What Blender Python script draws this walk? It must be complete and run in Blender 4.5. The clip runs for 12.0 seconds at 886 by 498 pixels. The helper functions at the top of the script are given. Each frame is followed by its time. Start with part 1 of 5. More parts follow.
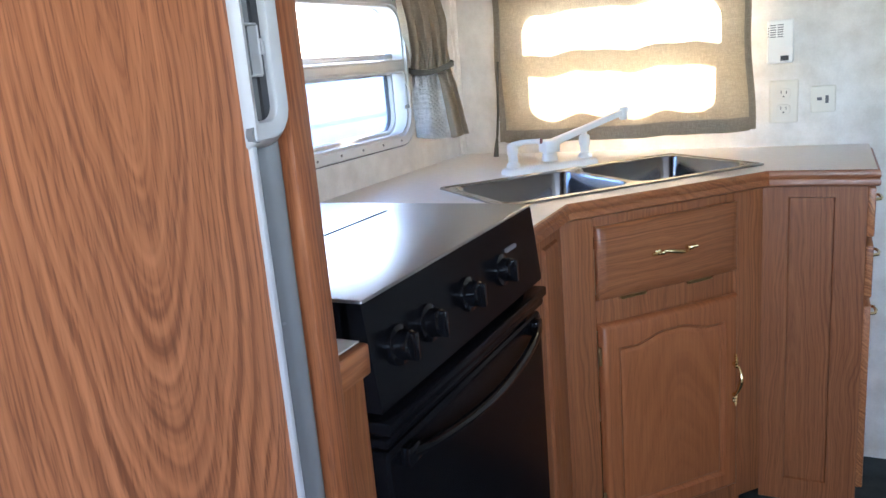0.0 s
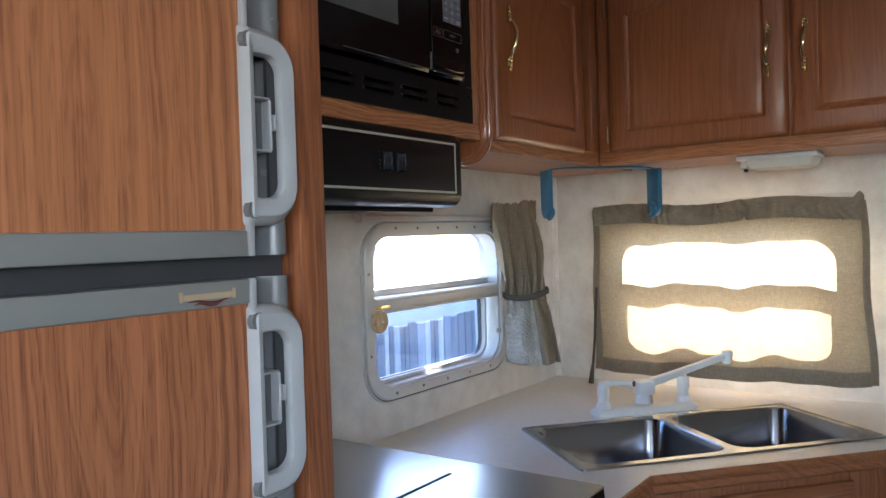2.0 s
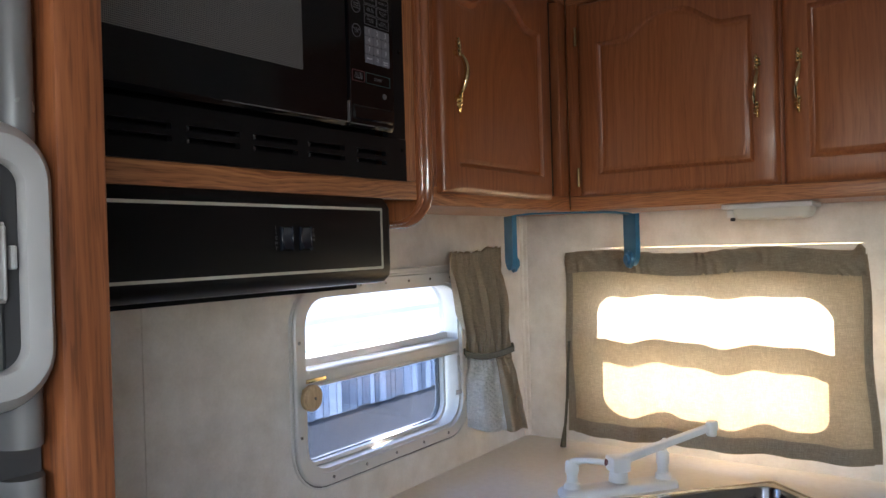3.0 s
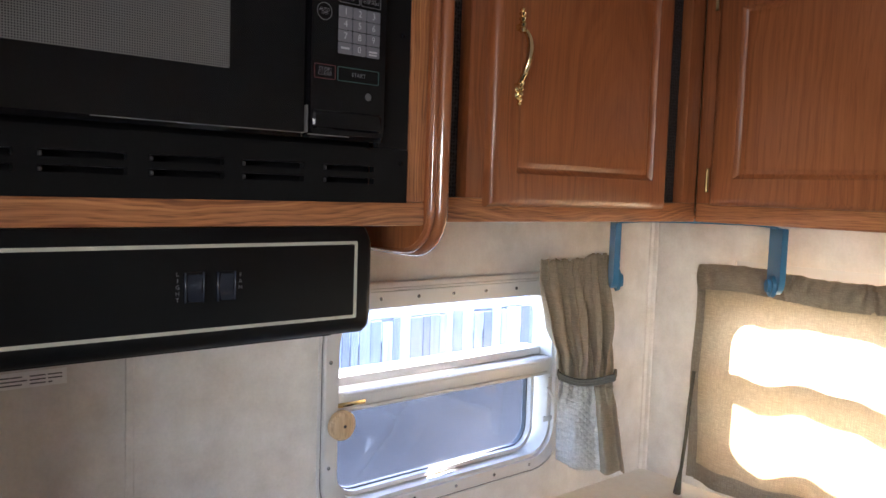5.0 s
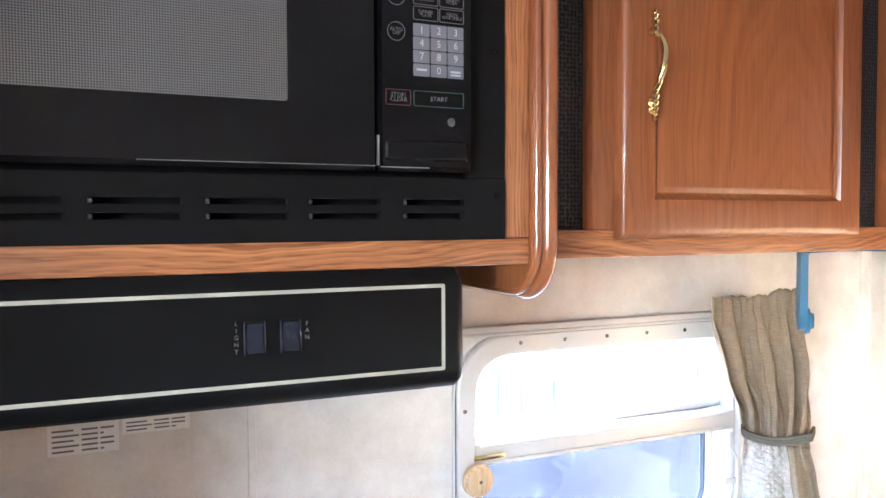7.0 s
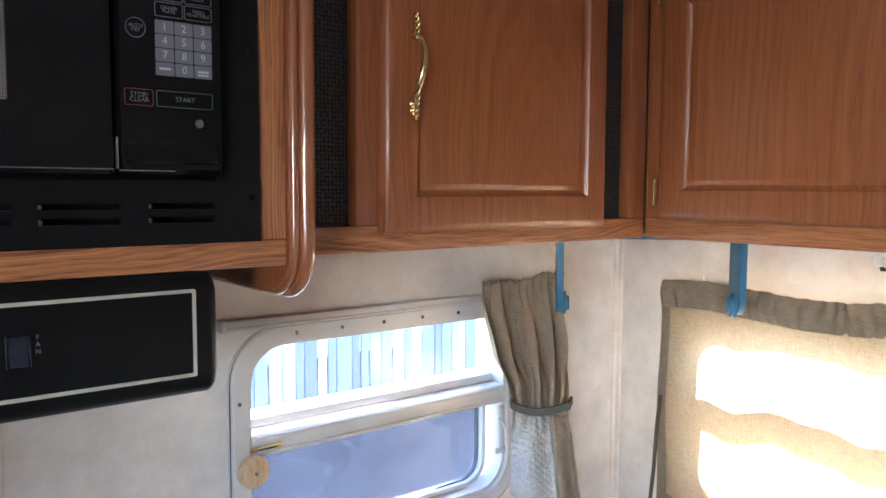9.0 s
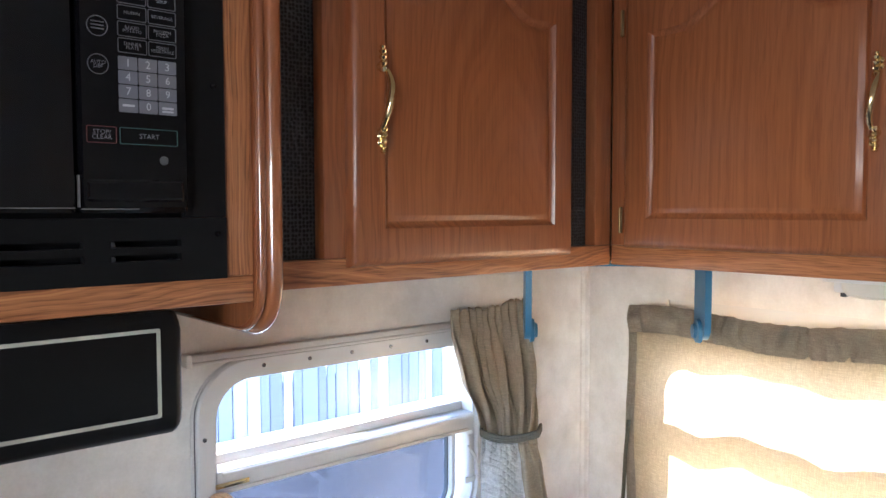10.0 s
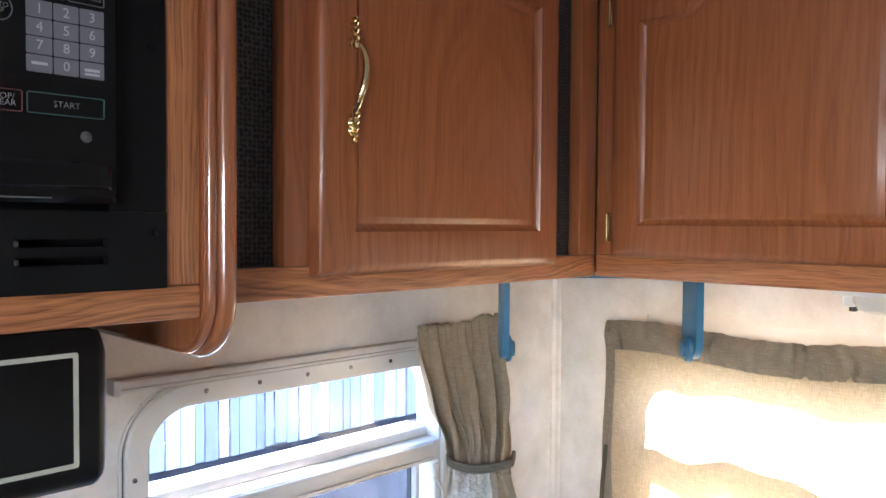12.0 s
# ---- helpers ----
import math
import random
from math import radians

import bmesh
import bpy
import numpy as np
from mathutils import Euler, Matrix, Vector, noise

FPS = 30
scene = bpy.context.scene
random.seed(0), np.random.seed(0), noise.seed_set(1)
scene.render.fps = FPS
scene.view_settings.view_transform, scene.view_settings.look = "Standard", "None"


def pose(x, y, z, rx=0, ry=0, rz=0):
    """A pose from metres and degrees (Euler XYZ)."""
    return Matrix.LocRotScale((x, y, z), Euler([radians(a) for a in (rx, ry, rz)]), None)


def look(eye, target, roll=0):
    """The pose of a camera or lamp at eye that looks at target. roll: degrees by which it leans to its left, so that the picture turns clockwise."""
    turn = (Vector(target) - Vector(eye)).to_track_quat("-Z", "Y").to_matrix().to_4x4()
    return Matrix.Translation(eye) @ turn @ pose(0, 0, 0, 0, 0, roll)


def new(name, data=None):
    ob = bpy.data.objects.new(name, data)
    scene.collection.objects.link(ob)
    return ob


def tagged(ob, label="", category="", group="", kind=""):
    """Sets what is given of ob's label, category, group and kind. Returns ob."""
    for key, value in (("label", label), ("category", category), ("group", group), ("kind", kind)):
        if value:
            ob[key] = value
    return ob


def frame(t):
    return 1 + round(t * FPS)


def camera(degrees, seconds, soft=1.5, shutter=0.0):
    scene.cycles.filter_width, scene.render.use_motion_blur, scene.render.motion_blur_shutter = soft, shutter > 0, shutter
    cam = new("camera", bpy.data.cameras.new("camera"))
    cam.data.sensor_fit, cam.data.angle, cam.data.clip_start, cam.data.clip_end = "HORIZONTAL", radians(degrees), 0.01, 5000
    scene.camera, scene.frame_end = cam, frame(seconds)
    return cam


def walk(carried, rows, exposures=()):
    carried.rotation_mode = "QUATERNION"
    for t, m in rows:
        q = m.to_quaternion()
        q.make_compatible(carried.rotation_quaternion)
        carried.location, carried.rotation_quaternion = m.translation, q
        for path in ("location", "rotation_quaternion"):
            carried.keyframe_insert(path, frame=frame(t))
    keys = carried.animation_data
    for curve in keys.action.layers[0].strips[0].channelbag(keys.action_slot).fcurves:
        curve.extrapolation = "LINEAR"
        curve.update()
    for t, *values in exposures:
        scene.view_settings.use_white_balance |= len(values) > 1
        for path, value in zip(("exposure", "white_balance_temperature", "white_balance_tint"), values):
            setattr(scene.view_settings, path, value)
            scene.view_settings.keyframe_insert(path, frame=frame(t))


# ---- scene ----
cam = camera(60.0, 12.0)
PATH = [
    (0, (0.008, 0.085, 1.196), (-0.879, 1.816, 0.73), -4.9),
    (0.5, (0.031, 0.078, 1.239), (-1.013, 1.746, 0.88), -3.6),
    (1, (0.039, 0.091, 1.289), (-1.045, 1.754, 1.045), -1.7),
    (1.5, (0.049, 0.128, 1.334), (-1.103, 1.756, 1.179), -1.6),
    (2, (0.054, 0.191, 1.356), (-1.101, 1.823, 1.323), -1.8),
    (2.5, (0.009, 0.308, 1.403), (-1.122, 1.958, 1.407), -1.7),
    (4.5, (0.012, 0.729, 1.569), (-1.32, 2.208, 1.372), 2.0),
    (5, (0.029, 0.801, 1.572), (-1.499, 2.082, 1.418), 1.9),
    (5.5, (-0.046, 0.835, 1.603), (-1.661, 2.012, 1.532), 0.6),
    (6, (-0.08, 0.865, 1.596), (-1.734, 1.987, 1.508), 0.7),
    (6.5, (-0.05, 0.919, 1.591), (-1.838, 1.811, 1.503), 0.9),
    (7, (0.006, 0.962, 1.575), (-1.818, 1.78, 1.499), -0.2),
    (7.5, (0.038, 1.005, 1.578), (-1.759, 1.879, 1.496), -0.6),
    (9.5, (0.044, 1.004, 1.618), (-1.478, 2.293, 1.47), 0.5),
    (10, (0.038, 1.004, 1.624), (-1.474, 2.309, 1.52), -0.1),
    (10.5, (0.041, 1.013, 1.632), (-1.361, 2.435, 1.518), -1.2),
    (11, (0.049, 1.009, 1.627), (-1.334, 2.453, 1.562), -1.2),
    (11.5, (0.032, 1.014, 1.616), (-1.363, 2.447, 1.582), -1.0),
    (12, (-0.096, 1.061, 1.608), (-1.502, 2.482, 1.543), 0.4),
]
EXPOSURES = [(0.0, 4.67, 5800, 12), (0.5, 4.47, 5750, 11), (1.0, 4.20, 5700, 11), (1.5, 3.94, 5700, 11), (2.5, 3.87, 6000, 13), (4.5, 4.27, 6550, 18), (5.0, 4.60, 6330, 18), (5.5, 5.02, 6250, 19), (6.5, 5.87, 5950, 18), (7.0, 5.92, 5950, 17), (7.7, 5.67, 5950, 17), (9.5, 4.72, 5850, 16), (10.5, 4.97, 5850, 16), (12.0, 4.95, 5850, 16)]
walk(cam, [(t, look(eye, target, roll)) for t, eye, target, roll in PATH], EXPOSURES)

# ---- world, sun, large lights ----
SUN_DIR = Vector((-0.12, 0.85, 0.55)).normalized()
world = bpy.data.worlds.new("sky")
scene.world = world
world.use_nodes = True
sky = world.node_tree.nodes.new("ShaderNodeTexSky")
sky.sky_type, sky.sun_disc = "NISHITA", False
sky.sun_elevation = math.asin(SUN_DIR.z)
sky.sun_rotation = math.atan2(SUN_DIR.x, SUN_DIR.y)
world.node_tree.links.new(sky.outputs[0], world.node_tree.nodes["Background"].inputs[0])
world.node_tree.nodes["Background"].inputs[1].default_value = 0.15

sun = new("sun", bpy.data.lights.new("sun", "SUN"))
sun.data.energy, sun.data.angle, sun.data.color = 5.0, radians(0.55), (1.0, 0.97, 0.93)
sun.matrix_world = look((0, 0, 8), Vector((0, 0, 8)) - SUN_DIR)


def window_light(name, eye, target, width, height, watts, colour):
    """Sky light in the opening of a window."""
    lamp = new(name, bpy.data.lights.new(name, "AREA"))
    lamp.data.shape, lamp.data.size, lamp.data.size_y = "RECTANGLE", width, height
    lamp.data.energy, lamp.data.color = watts, colour
    lamp.matrix_world = look(eye, target)
    return lamp


window_light("daylight_side_window", (1.34, -0.95, 1.55), (0, -0.75, 1.45), 1.3, 0.6, 1.20, (0.95, 0.97, 1.0))
window_light("daylight_rear_window", (0.35, -2.24, 1.55), (0.35, 0, 1.50), 1.1, 0.6, 0.58, (1.0, 0.97, 0.93))


# ---- materials ----
def material(name, colour=(0.5, 0.5, 0.5), rough=0.5, metal=0.0, spec=0.5):
    mat = bpy.data.materials.new(name)
    mat.use_nodes = True
    bsdf = mat.node_tree.nodes["Principled BSDF"]
    bsdf.inputs["Base Color"].default_value = (*colour, 1)
    bsdf.inputs["Roughness"].default_value = rough
    bsdf.inputs["Metallic"].default_value = metal
    bsdf.inputs["Specular IOR Level"].default_value = spec
    return mat, mat.node_tree, bsdf


def node(tree, kind, **inputs):
    n = tree.nodes.new(kind)
    for key, value in inputs.items():
        n.inputs[key.replace("_", " ")].default_value = value
    return n


def spread(tree, scale, shift=True):
    """Object coordinates, stretched, and shifted for each object."""
    coords = tree.nodes.new("ShaderNodeTexCoord")
    place = tree.nodes.new("ShaderNodeMapping")
    place.inputs["Scale"].default_value = scale
    tree.links.new(coords.outputs["Object"], place.inputs["Vector"])
    if shift:
        info = tree.nodes.new("ShaderNodeObjectInfo")
        times = tree.nodes.new("ShaderNodeMath")
        times.operation = "MULTIPLY"
        times.inputs[1].default_value = 23.0
        tree.links.new(info.outputs["Random"], times.inputs[0])
        tree.links.new(times.outputs[0], place.inputs["Location"])
    return place.outputs[0]


def noise_tex(tree, vector, scale, detail=3.0, rough=0.55, distortion=0.0):
    n = node(tree, "ShaderNodeTexNoise", Scale=scale, Detail=detail, Roughness=rough, Distortion=distortion)
    tree.links.new(vector, n.inputs["Vector"])
    return n.outputs["Fac"]


def ramp(tree, fac, stops):
    r = tree.nodes.new("ShaderNodeValToRGB")
    while len(r.color_ramp.elements) < len(stops):
        r.color_ramp.elements.new(0.5)
    for e, (at, colour) in zip(r.color_ramp.elements, stops):
        e.position, e.color = at, (*colour, 1)
    tree.links.new(fac, r.inputs[0])
    return r.outputs[0]


def mixed(tree, fac, a, b, blend="MIX"):
    m = tree.nodes.new("ShaderNodeMix")
    m.data_type, m.blend_type = "RGBA", blend
    for value, socket in ((fac, m.inputs[0]), (a, m.inputs[6]), (b, m.inputs[7])):
        if isinstance(value, (int, float)):
            socket.default_value = value
        elif isinstance(value, tuple):
            socket.default_value = (*value, 1)
        else:
            tree.links.new(value, socket)
    return m.outputs[2]


def calc(tree, op, a, b=None):
    m = tree.nodes.new("ShaderNodeMath")
    m.operation = op
    for value, socket in ((a, m.inputs[0]), (b, m.inputs[1])):
        if isinstance(value, (int, float)):
            socket.default_value = value
        elif value is not None:
            tree.links.new(value, socket)
    return m.outputs[0]


def relief(tree, bsdf, height, strength, distance=0.002):
    b = node(tree, "ShaderNodeBump", Strength=strength, Distance=distance)
    tree.links.new(height, b.inputs["Height"])
    tree.links.new(b.outputs[0], bsdf.inputs["Normal"])


def oak(name, axis, light, mid, dark, rough=0.36, lines=150.0, stretch=0.10, contrast=0.8, centre=None, wobble=1.0):
    """Varnished plain-sawn oak: long nested growth rings of uneven width, dash-like pores, slow tone."""
    mat, tree, bsdf = material(name, mid, rough)
    k = "xyz".index(axis)
    coords = tree.nodes.new("ShaderNodeTexCoord")
    split = tree.nodes.new("ShaderNodeSeparateXYZ")
    tree.links.new(coords.outputs["Object"], split.inputs[0])
    across_by, deep_by = {"x": ("Z", "Y"), "y": ("Z", "X"), "z": ("X", "Y")}[axis]
    across = calc(tree, "ADD", split.outputs[across_by], calc(tree, "MULTIPLY", split.outputs[deep_by], 0.7))
    along = split.outputs[axis.upper()]
    if centre:
        across, along = calc(tree, "SUBTRACT", across, centre[0]), calc(tree, "SUBTRACT", along, centre[1])
    else:
        info = tree.nodes.new("ShaderNodeObjectInfo")
        chance = info.outputs["Random"]
        other = calc(tree, "FRACT", calc(tree, "MULTIPLY", chance, 17.3))
        across = calc(tree, "ADD", across, calc(tree, "MULTIPLY", calc(tree, "SUBTRACT", chance, 0.5), 0.36))
        along = calc(tree, "ADD", along, calc(tree, "MULTIPLY", calc(tree, "SUBTRACT", other, 0.5), 0.9))

    def drawn(fine, long, detail=2.0):
        scale = [fine] * 3
        scale[k] = long
        return noise_tex(tree, spread(tree, scale), 1.0, detail, 0.5)

    sway = calc(tree, "MULTIPLY", calc(tree, "SUBTRACT", drawn(9.0, 2.2), 0.5), 0.085 * wobble)
    shiver = calc(tree, "MULTIPLY", calc(tree, "SUBTRACT", drawn(26.0, 11.0), 0.5), 0.013 * wobble)
    across = calc(tree, "ADD", across, calc(tree, "ADD", sway, shiver))
    slant = calc(tree, "MULTIPLY", along, stretch)
    radius = calc(tree, "SQRT", calc(tree, "ADD", calc(tree, "MULTIPLY", across, across), calc(tree, "MULTIPLY", slant, slant)))
    growth = tree.nodes.new("ShaderNodeTexNoise")
    growth.noise_dimensions = "1D"
    growth.inputs["Scale"].default_value, growth.inputs["Detail"].default_value = lines, 2.0
    growth.inputs["Roughness"].default_value = 0.62
    tree.links.new(radius, growth.inputs["W"])
    ring = growth.outputs["Fac"]
    half = tuple((d + m) / 2 for d, m in zip(dark, mid))
    tone = ramp(tree, ring, [(0.30, light), (0.46, mid), (0.58, half), (0.68, dark)])
    # the rings fade in and out along the board
    calm = ramp(tree, drawn(5.0, 1.5), [(0.34, (0.15, 0.15, 0.15)), (0.62, (0.85, 0.85, 0.85))])
    tone = mixed(tree, calm, mixed(tree, 0.55, tone, mid), tone)
    hair = ramp(tree, drawn(240.0, 5.0), [(0.38, (1, 1, 1)), (0.62, (0.80, 0.77, 0.74))])
    tone = mixed(tree, 0.7, tone, hair, "MULTIPLY")
    pores = drawn(520.0, 24.0)
    early = ramp(tree, ring, [(0.36, (0.22, 0.22, 0.22)), (0.58, (1, 1, 1))])
    pits = calc(tree, "MULTIPLY", ramp(tree, pores, [(0.37, (1, 1, 1)), (0.50, (0, 0, 0))]), early)
    lift = mixed(tree, calc(tree, "MULTIPLY", pits, contrast), tone, tuple(d * 0.7 for d in dark))
    slow = noise_tex(tree, spread(tree, (3, 3, 3)), 1.0, 2.0)
    final = mixed(tree, slow, lift, mixed(tree, 1.0, lift, (0.80, 0.76, 0.72), "MULTIPLY"))
    tree.links.new(final, bsdf.inputs["Base Color"])
    relief(tree, bsdf, pores, 0.10, 0.001)
    bsdf.inputs["Coat Weight"].default_value = 0.20
    bsdf.inputs["Coat Roughness"].default_value = 0.18
    return mat


OAK = (0.66, 0.300, 0.122), (0.545, 0.222, 0.087), (0.27, 0.097, 0.036)
oak_v = oak("oak_upright_grain", "z", *OAK, 0.36, 170.0, 0.09)
oak_h = oak("oak_level_grain", "x", *OAK, 0.36, 170.0, 0.09)
oak_d = oak("oak_depth_grain", "y", *OAK, 0.36, 150.0, 0.09)
BASE = (0.40, 0.156, 0.060), (0.345, 0.127, 0.047), (0.225, 0.078, 0.028)
oak_base_v = oak("pale_oak_upright_grain", "z", *BASE, 0.38, 165.0, 0.05, 0.45)
oak_base_h = oak("pale_oak_level_grain", "x", *BASE, 0.38, 120.0, 0.05, 0.40)
oak_door = oak("oak_door_frame", "z", (0.42, 0.148, 0.052), (0.385, 0.132, 0.046), (0.30, 0.100, 0.034), 0.34, 110.0, 0.10, 0.45)
oak_post = oak("oak_post_straight_grain", "z", (0.39, 0.138, 0.053), (0.33, 0.110, 0.040), (0.20, 0.062, 0.023), 0.40, 260.0, 0.02, 0.8, None, 0.35)
oak_plain = oak("oak_fine_grain", "z", (0.42, 0.147, 0.050), (0.40, 0.138, 0.047), (0.345, 0.116, 0.038), 0.34, 95.0, 0.17, 0.45)
oak_fridge = oak("oak_veneer_strong_grain", "z", (0.55, 0.212, 0.090), (0.46, 0.167, 0.069), (0.225, 0.074, 0.030), 0.45, 145.0, 0.20, 0.72, (0.178, 0.850), 0.7)
oak_fridge_upper = oak("oak_veneer_straight_grain", "z", (0.59, 0.240, 0.100), (0.52, 0.200, 0.082), (0.35, 0.122, 0.050), 0.42, 140.0, 0.13, 0.65, (0.172, 0.998), 0.6)


def mottled(name, colour, other, rough, scale, fine=220.0, bump=0.1, spec=0.5):
    mat, tree, bsdf = material(name, colour, rough, 0.0, spec)
    at = spread(tree, (1, 1, 1), False)
    big = noise_tex(tree, at, scale, 4.0, 0.6)
    small = noise_tex(tree, at, fine, 2.0, 0.6)
    tone = mixed(tree, ramp(tree, big, [(0.35, (0, 0, 0)), (0.7, (1, 1, 1))]), colour, other)
    tone = mixed(tree, 0.10, tone, ramp(tree, small, [(0.3, (0.3, 0.3, 0.3)), (0.7, (1, 1, 1))]), "MULTIPLY")
    tree.links.new(tone, bsdf.inputs["Base Color"])
    if bump:
        relief(tree, bsdf, small, bump, 0.001)
    return mat


def plain(name, colour, rough, metal=0.0, spec=0.5, scale=25.0):
    """A near-plain surface with faint variation in gloss."""
    mat, tree, bsdf = material(name, colour, rough, metal, spec)
    n = noise_tex(tree, spread(tree, (1, 1, 1)), scale, 3.0)
    low, high = max(rough - 0.06, 0.02), rough + 0.08
    span = tree.nodes.new("ShaderNodeMapRange")
    span.inputs["To Min"].default_value, span.inputs["To Max"].default_value = low, high
    tree.links.new(n, span.inputs["Value"])
    tree.links.new(span.outputs[0], bsdf.inputs["Roughness"])
    tone = mixed(tree, n, colour, tuple(c * 0.88 for c in colour))
    tree.links.new(tone, bsdf.inputs["Base Color"])
    return mat


wallpaper = mottled("wallpaper_cream_mottled", (0.78, 0.745, 0.69), (0.62, 0.575, 0.51), 0.55, 13.0, 190.0, 0.22)
ceiling_mat = mottled("ceiling_white_board", (0.78, 0.77, 0.74), (0.74, 0.73, 0.70), 0.7, 4.0)
laminate = mottled("laminate_cream", (0.79, 0.755, 0.69), (0.73, 0.69, 0.62), 0.33, 60.0, 700.0, 0.03)
carpet = mottled("carpet_dark_grey_green", (0.070, 0.080, 0.078), (0.045, 0.052, 0.052), 0.95, 14.0, 900.0, 0.9, 0.1)
black_gloss = plain("black_glossy_plastic", (0.005, 0.005, 0.006), 0.09, 0.0, 0.28, 6.0)
black_satin = mottled("black_painted_metal", (0.007, 0.007, 0.0075), (0.010, 0.010, 0.0105), 0.30, 5.0, 900.0, 0.05, 0.11)
stove_black = mottled("black_stove_enamel", (0.004, 0.004, 0.005), (0.006, 0.006, 0.007), 0.22, 5.0, 900.0, 0.03, 0.07)
black_matt = plain("black_dull_plastic", (0.004, 0.004, 0.0045), 0.6, 0.0, 0.12)
black_top = mottled("black_enamel_cooktop", (0.010, 0.010, 0.012), (0.013, 0.013, 0.015), 0.24, 3.0, 1100.0, 0.006, 0.9)
_bsdf = black_top.node_tree.nodes["Principled BSDF"]
_bsdf.inputs["IOR"].default_value, _bsdf.inputs["Coat Weight"].default_value = 1.7, 1.0
_bsdf.inputs["Coat IOR"].default_value, _bsdf.inputs["Coat Roughness"].default_value = 2.9, 0.31
fridge_grey = plain("grey_plastic_trim", (0.262, 0.252, 0.235), 0.38)
fridge_edge = plain("mid_grey_plastic_edge", (0.17, 0.168, 0.166), 0.24)
fridge_light = plain("pale_grey_plastic", (0.41, 0.402, 0.394), 0.42)
# One grey with light put in: shade in fridge recesses, glint on vent lips
shade_glint_grey = plain("shade_and_glint_grey_plastic", (0.045, 0.045, 0.047), 0.5)
fridge_dark = plain("dark_grey_plastic", (0.10, 0.10, 0.10), 0.45)
white_plastic = plain("white_plastic", (0.78, 0.77, 0.74), 0.32)
ivory_plastic = plain("ivory_plastic", (0.72, 0.68, 0.59), 0.4)
aluminium = plain("painted_aluminium_window", (0.66, 0.64, 0.605), 0.36, 0.05)
steel, _tree, _bsdf = material("brushed_stainless_steel", (0.35, 0.362, 0.39), 0.2, 1.0)
_n = noise_tex(_tree, spread(_tree, (500, 30, 500)), 1.0, 2.0)
_tree.links.new(ramp(_tree, _n, [(0.3, (0.14, 0.14, 0.14)), (0.7, (0.21, 0.21, 0.21))]), _bsdf.inputs["Roughness"])
brass = plain("polished_brass", (0.86, 0.69, 0.38), 0.15, 1.0, 0.5, 90.0)
old_brass = plain("dulled_brass", (0.37, 0.26, 0.125), 0.36, 1.0)
copper_trim = plain("glossy_copper_brown_moulding", (0.33, 0.115, 0.045), 0.12, 0.0, 0.6)
_bsdf = copper_trim.node_tree.nodes["Principled BSDF"]
_bsdf.inputs["Coat Weight"].default_value, _bsdf.inputs["Coat IOR"].default_value, _bsdf.inputs["Coat Roughness"].default_value = 1.0, 1.5, 0.05
blue_plastic = plain("blue_plastic", (0.035, 0.165, 0.29), 0.38)
wood_knob = oak("turned_pine", "z", (0.72, 0.55, 0.34), (0.66, 0.48, 0.28), (0.52, 0.35, 0.18), 0.5, 300.0)
silver_line = plain("silver_line", (0.62, 0.62, 0.52), 0.35, 0.4)
ink_white = plain("printed_white", (0.20, 0.20, 0.21), 0.5)
ink_grey = plain("printed_grey", (0.11, 0.11, 0.115), 0.5)
ink_red = plain("printed_red", (0.13, 0.030, 0.028), 0.5)
ink_green = plain("printed_green", (0.035, 0.10, 0.09), 0.5)
ink_tan = plain("printed_tan", (0.50, 0.36, 0.22), 0.5)
ink_black = plain("printed_black", (0.03, 0.03, 0.03), 0.5)
switch_blue = plain("blue_black_switch_plastic", (0.016, 0.020, 0.031), 0.22)
key_grey = plain("grey_membrane_keys", (0.17, 0.175, 0.20), 0.45)
key_light = plain("pale_key_legends", (0.52, 0.53, 0.57), 0.45)
gravel = mottled("grey_gravel", (0.020, 0.0215, 0.025), (0.012, 0.013, 0.0155), 0.9, 0.7, 3.0, 0.0, 0.05)
trailer_white = plain("white_trailer_paint", (0.82, 0.83, 0.85), 0.4, 0.0, 0.4, 0.6)
trailer_grey = plain("pale_grey_trailer_paint", (0.48, 0.50, 0.54), 0.45, 0.0, 0.4, 0.6)
paper = mottled("paper_sticker", (0.86, 0.85, 0.82), (0.82, 0.81, 0.77), 0.6, 20.0)

siding, _tree, _bsdf = material("painted_siding_board", (0.5, 0.5, 0.5), 0.8)
_n = noise_tex(_tree, spread(_tree, (30, 30, 1.5)), 1.0, 4.0)
_info = _tree.nodes.new("ShaderNodeObjectInfo")
board_tone = ramp(_tree, _info.outputs["Random"], [(0.0, (0.29, 0.305, 0.34)), (0.35, (0.41, 0.43, 0.47)), (0.6, (0.54, 0.56, 0.60)), (0.8, (0.86, 0.86, 0.88)), (1.0, (1.1, 1.08, 1.06))])
_tree.links.new(mixed(_tree, 1.0, ramp(_tree, _n, [(0.3, (0.46, 0.48, 0.52)), (0.7, (0.66, 0.67, 0.69))]), board_tone, "MULTIPLY"), _bsdf.inputs["Base Color"])


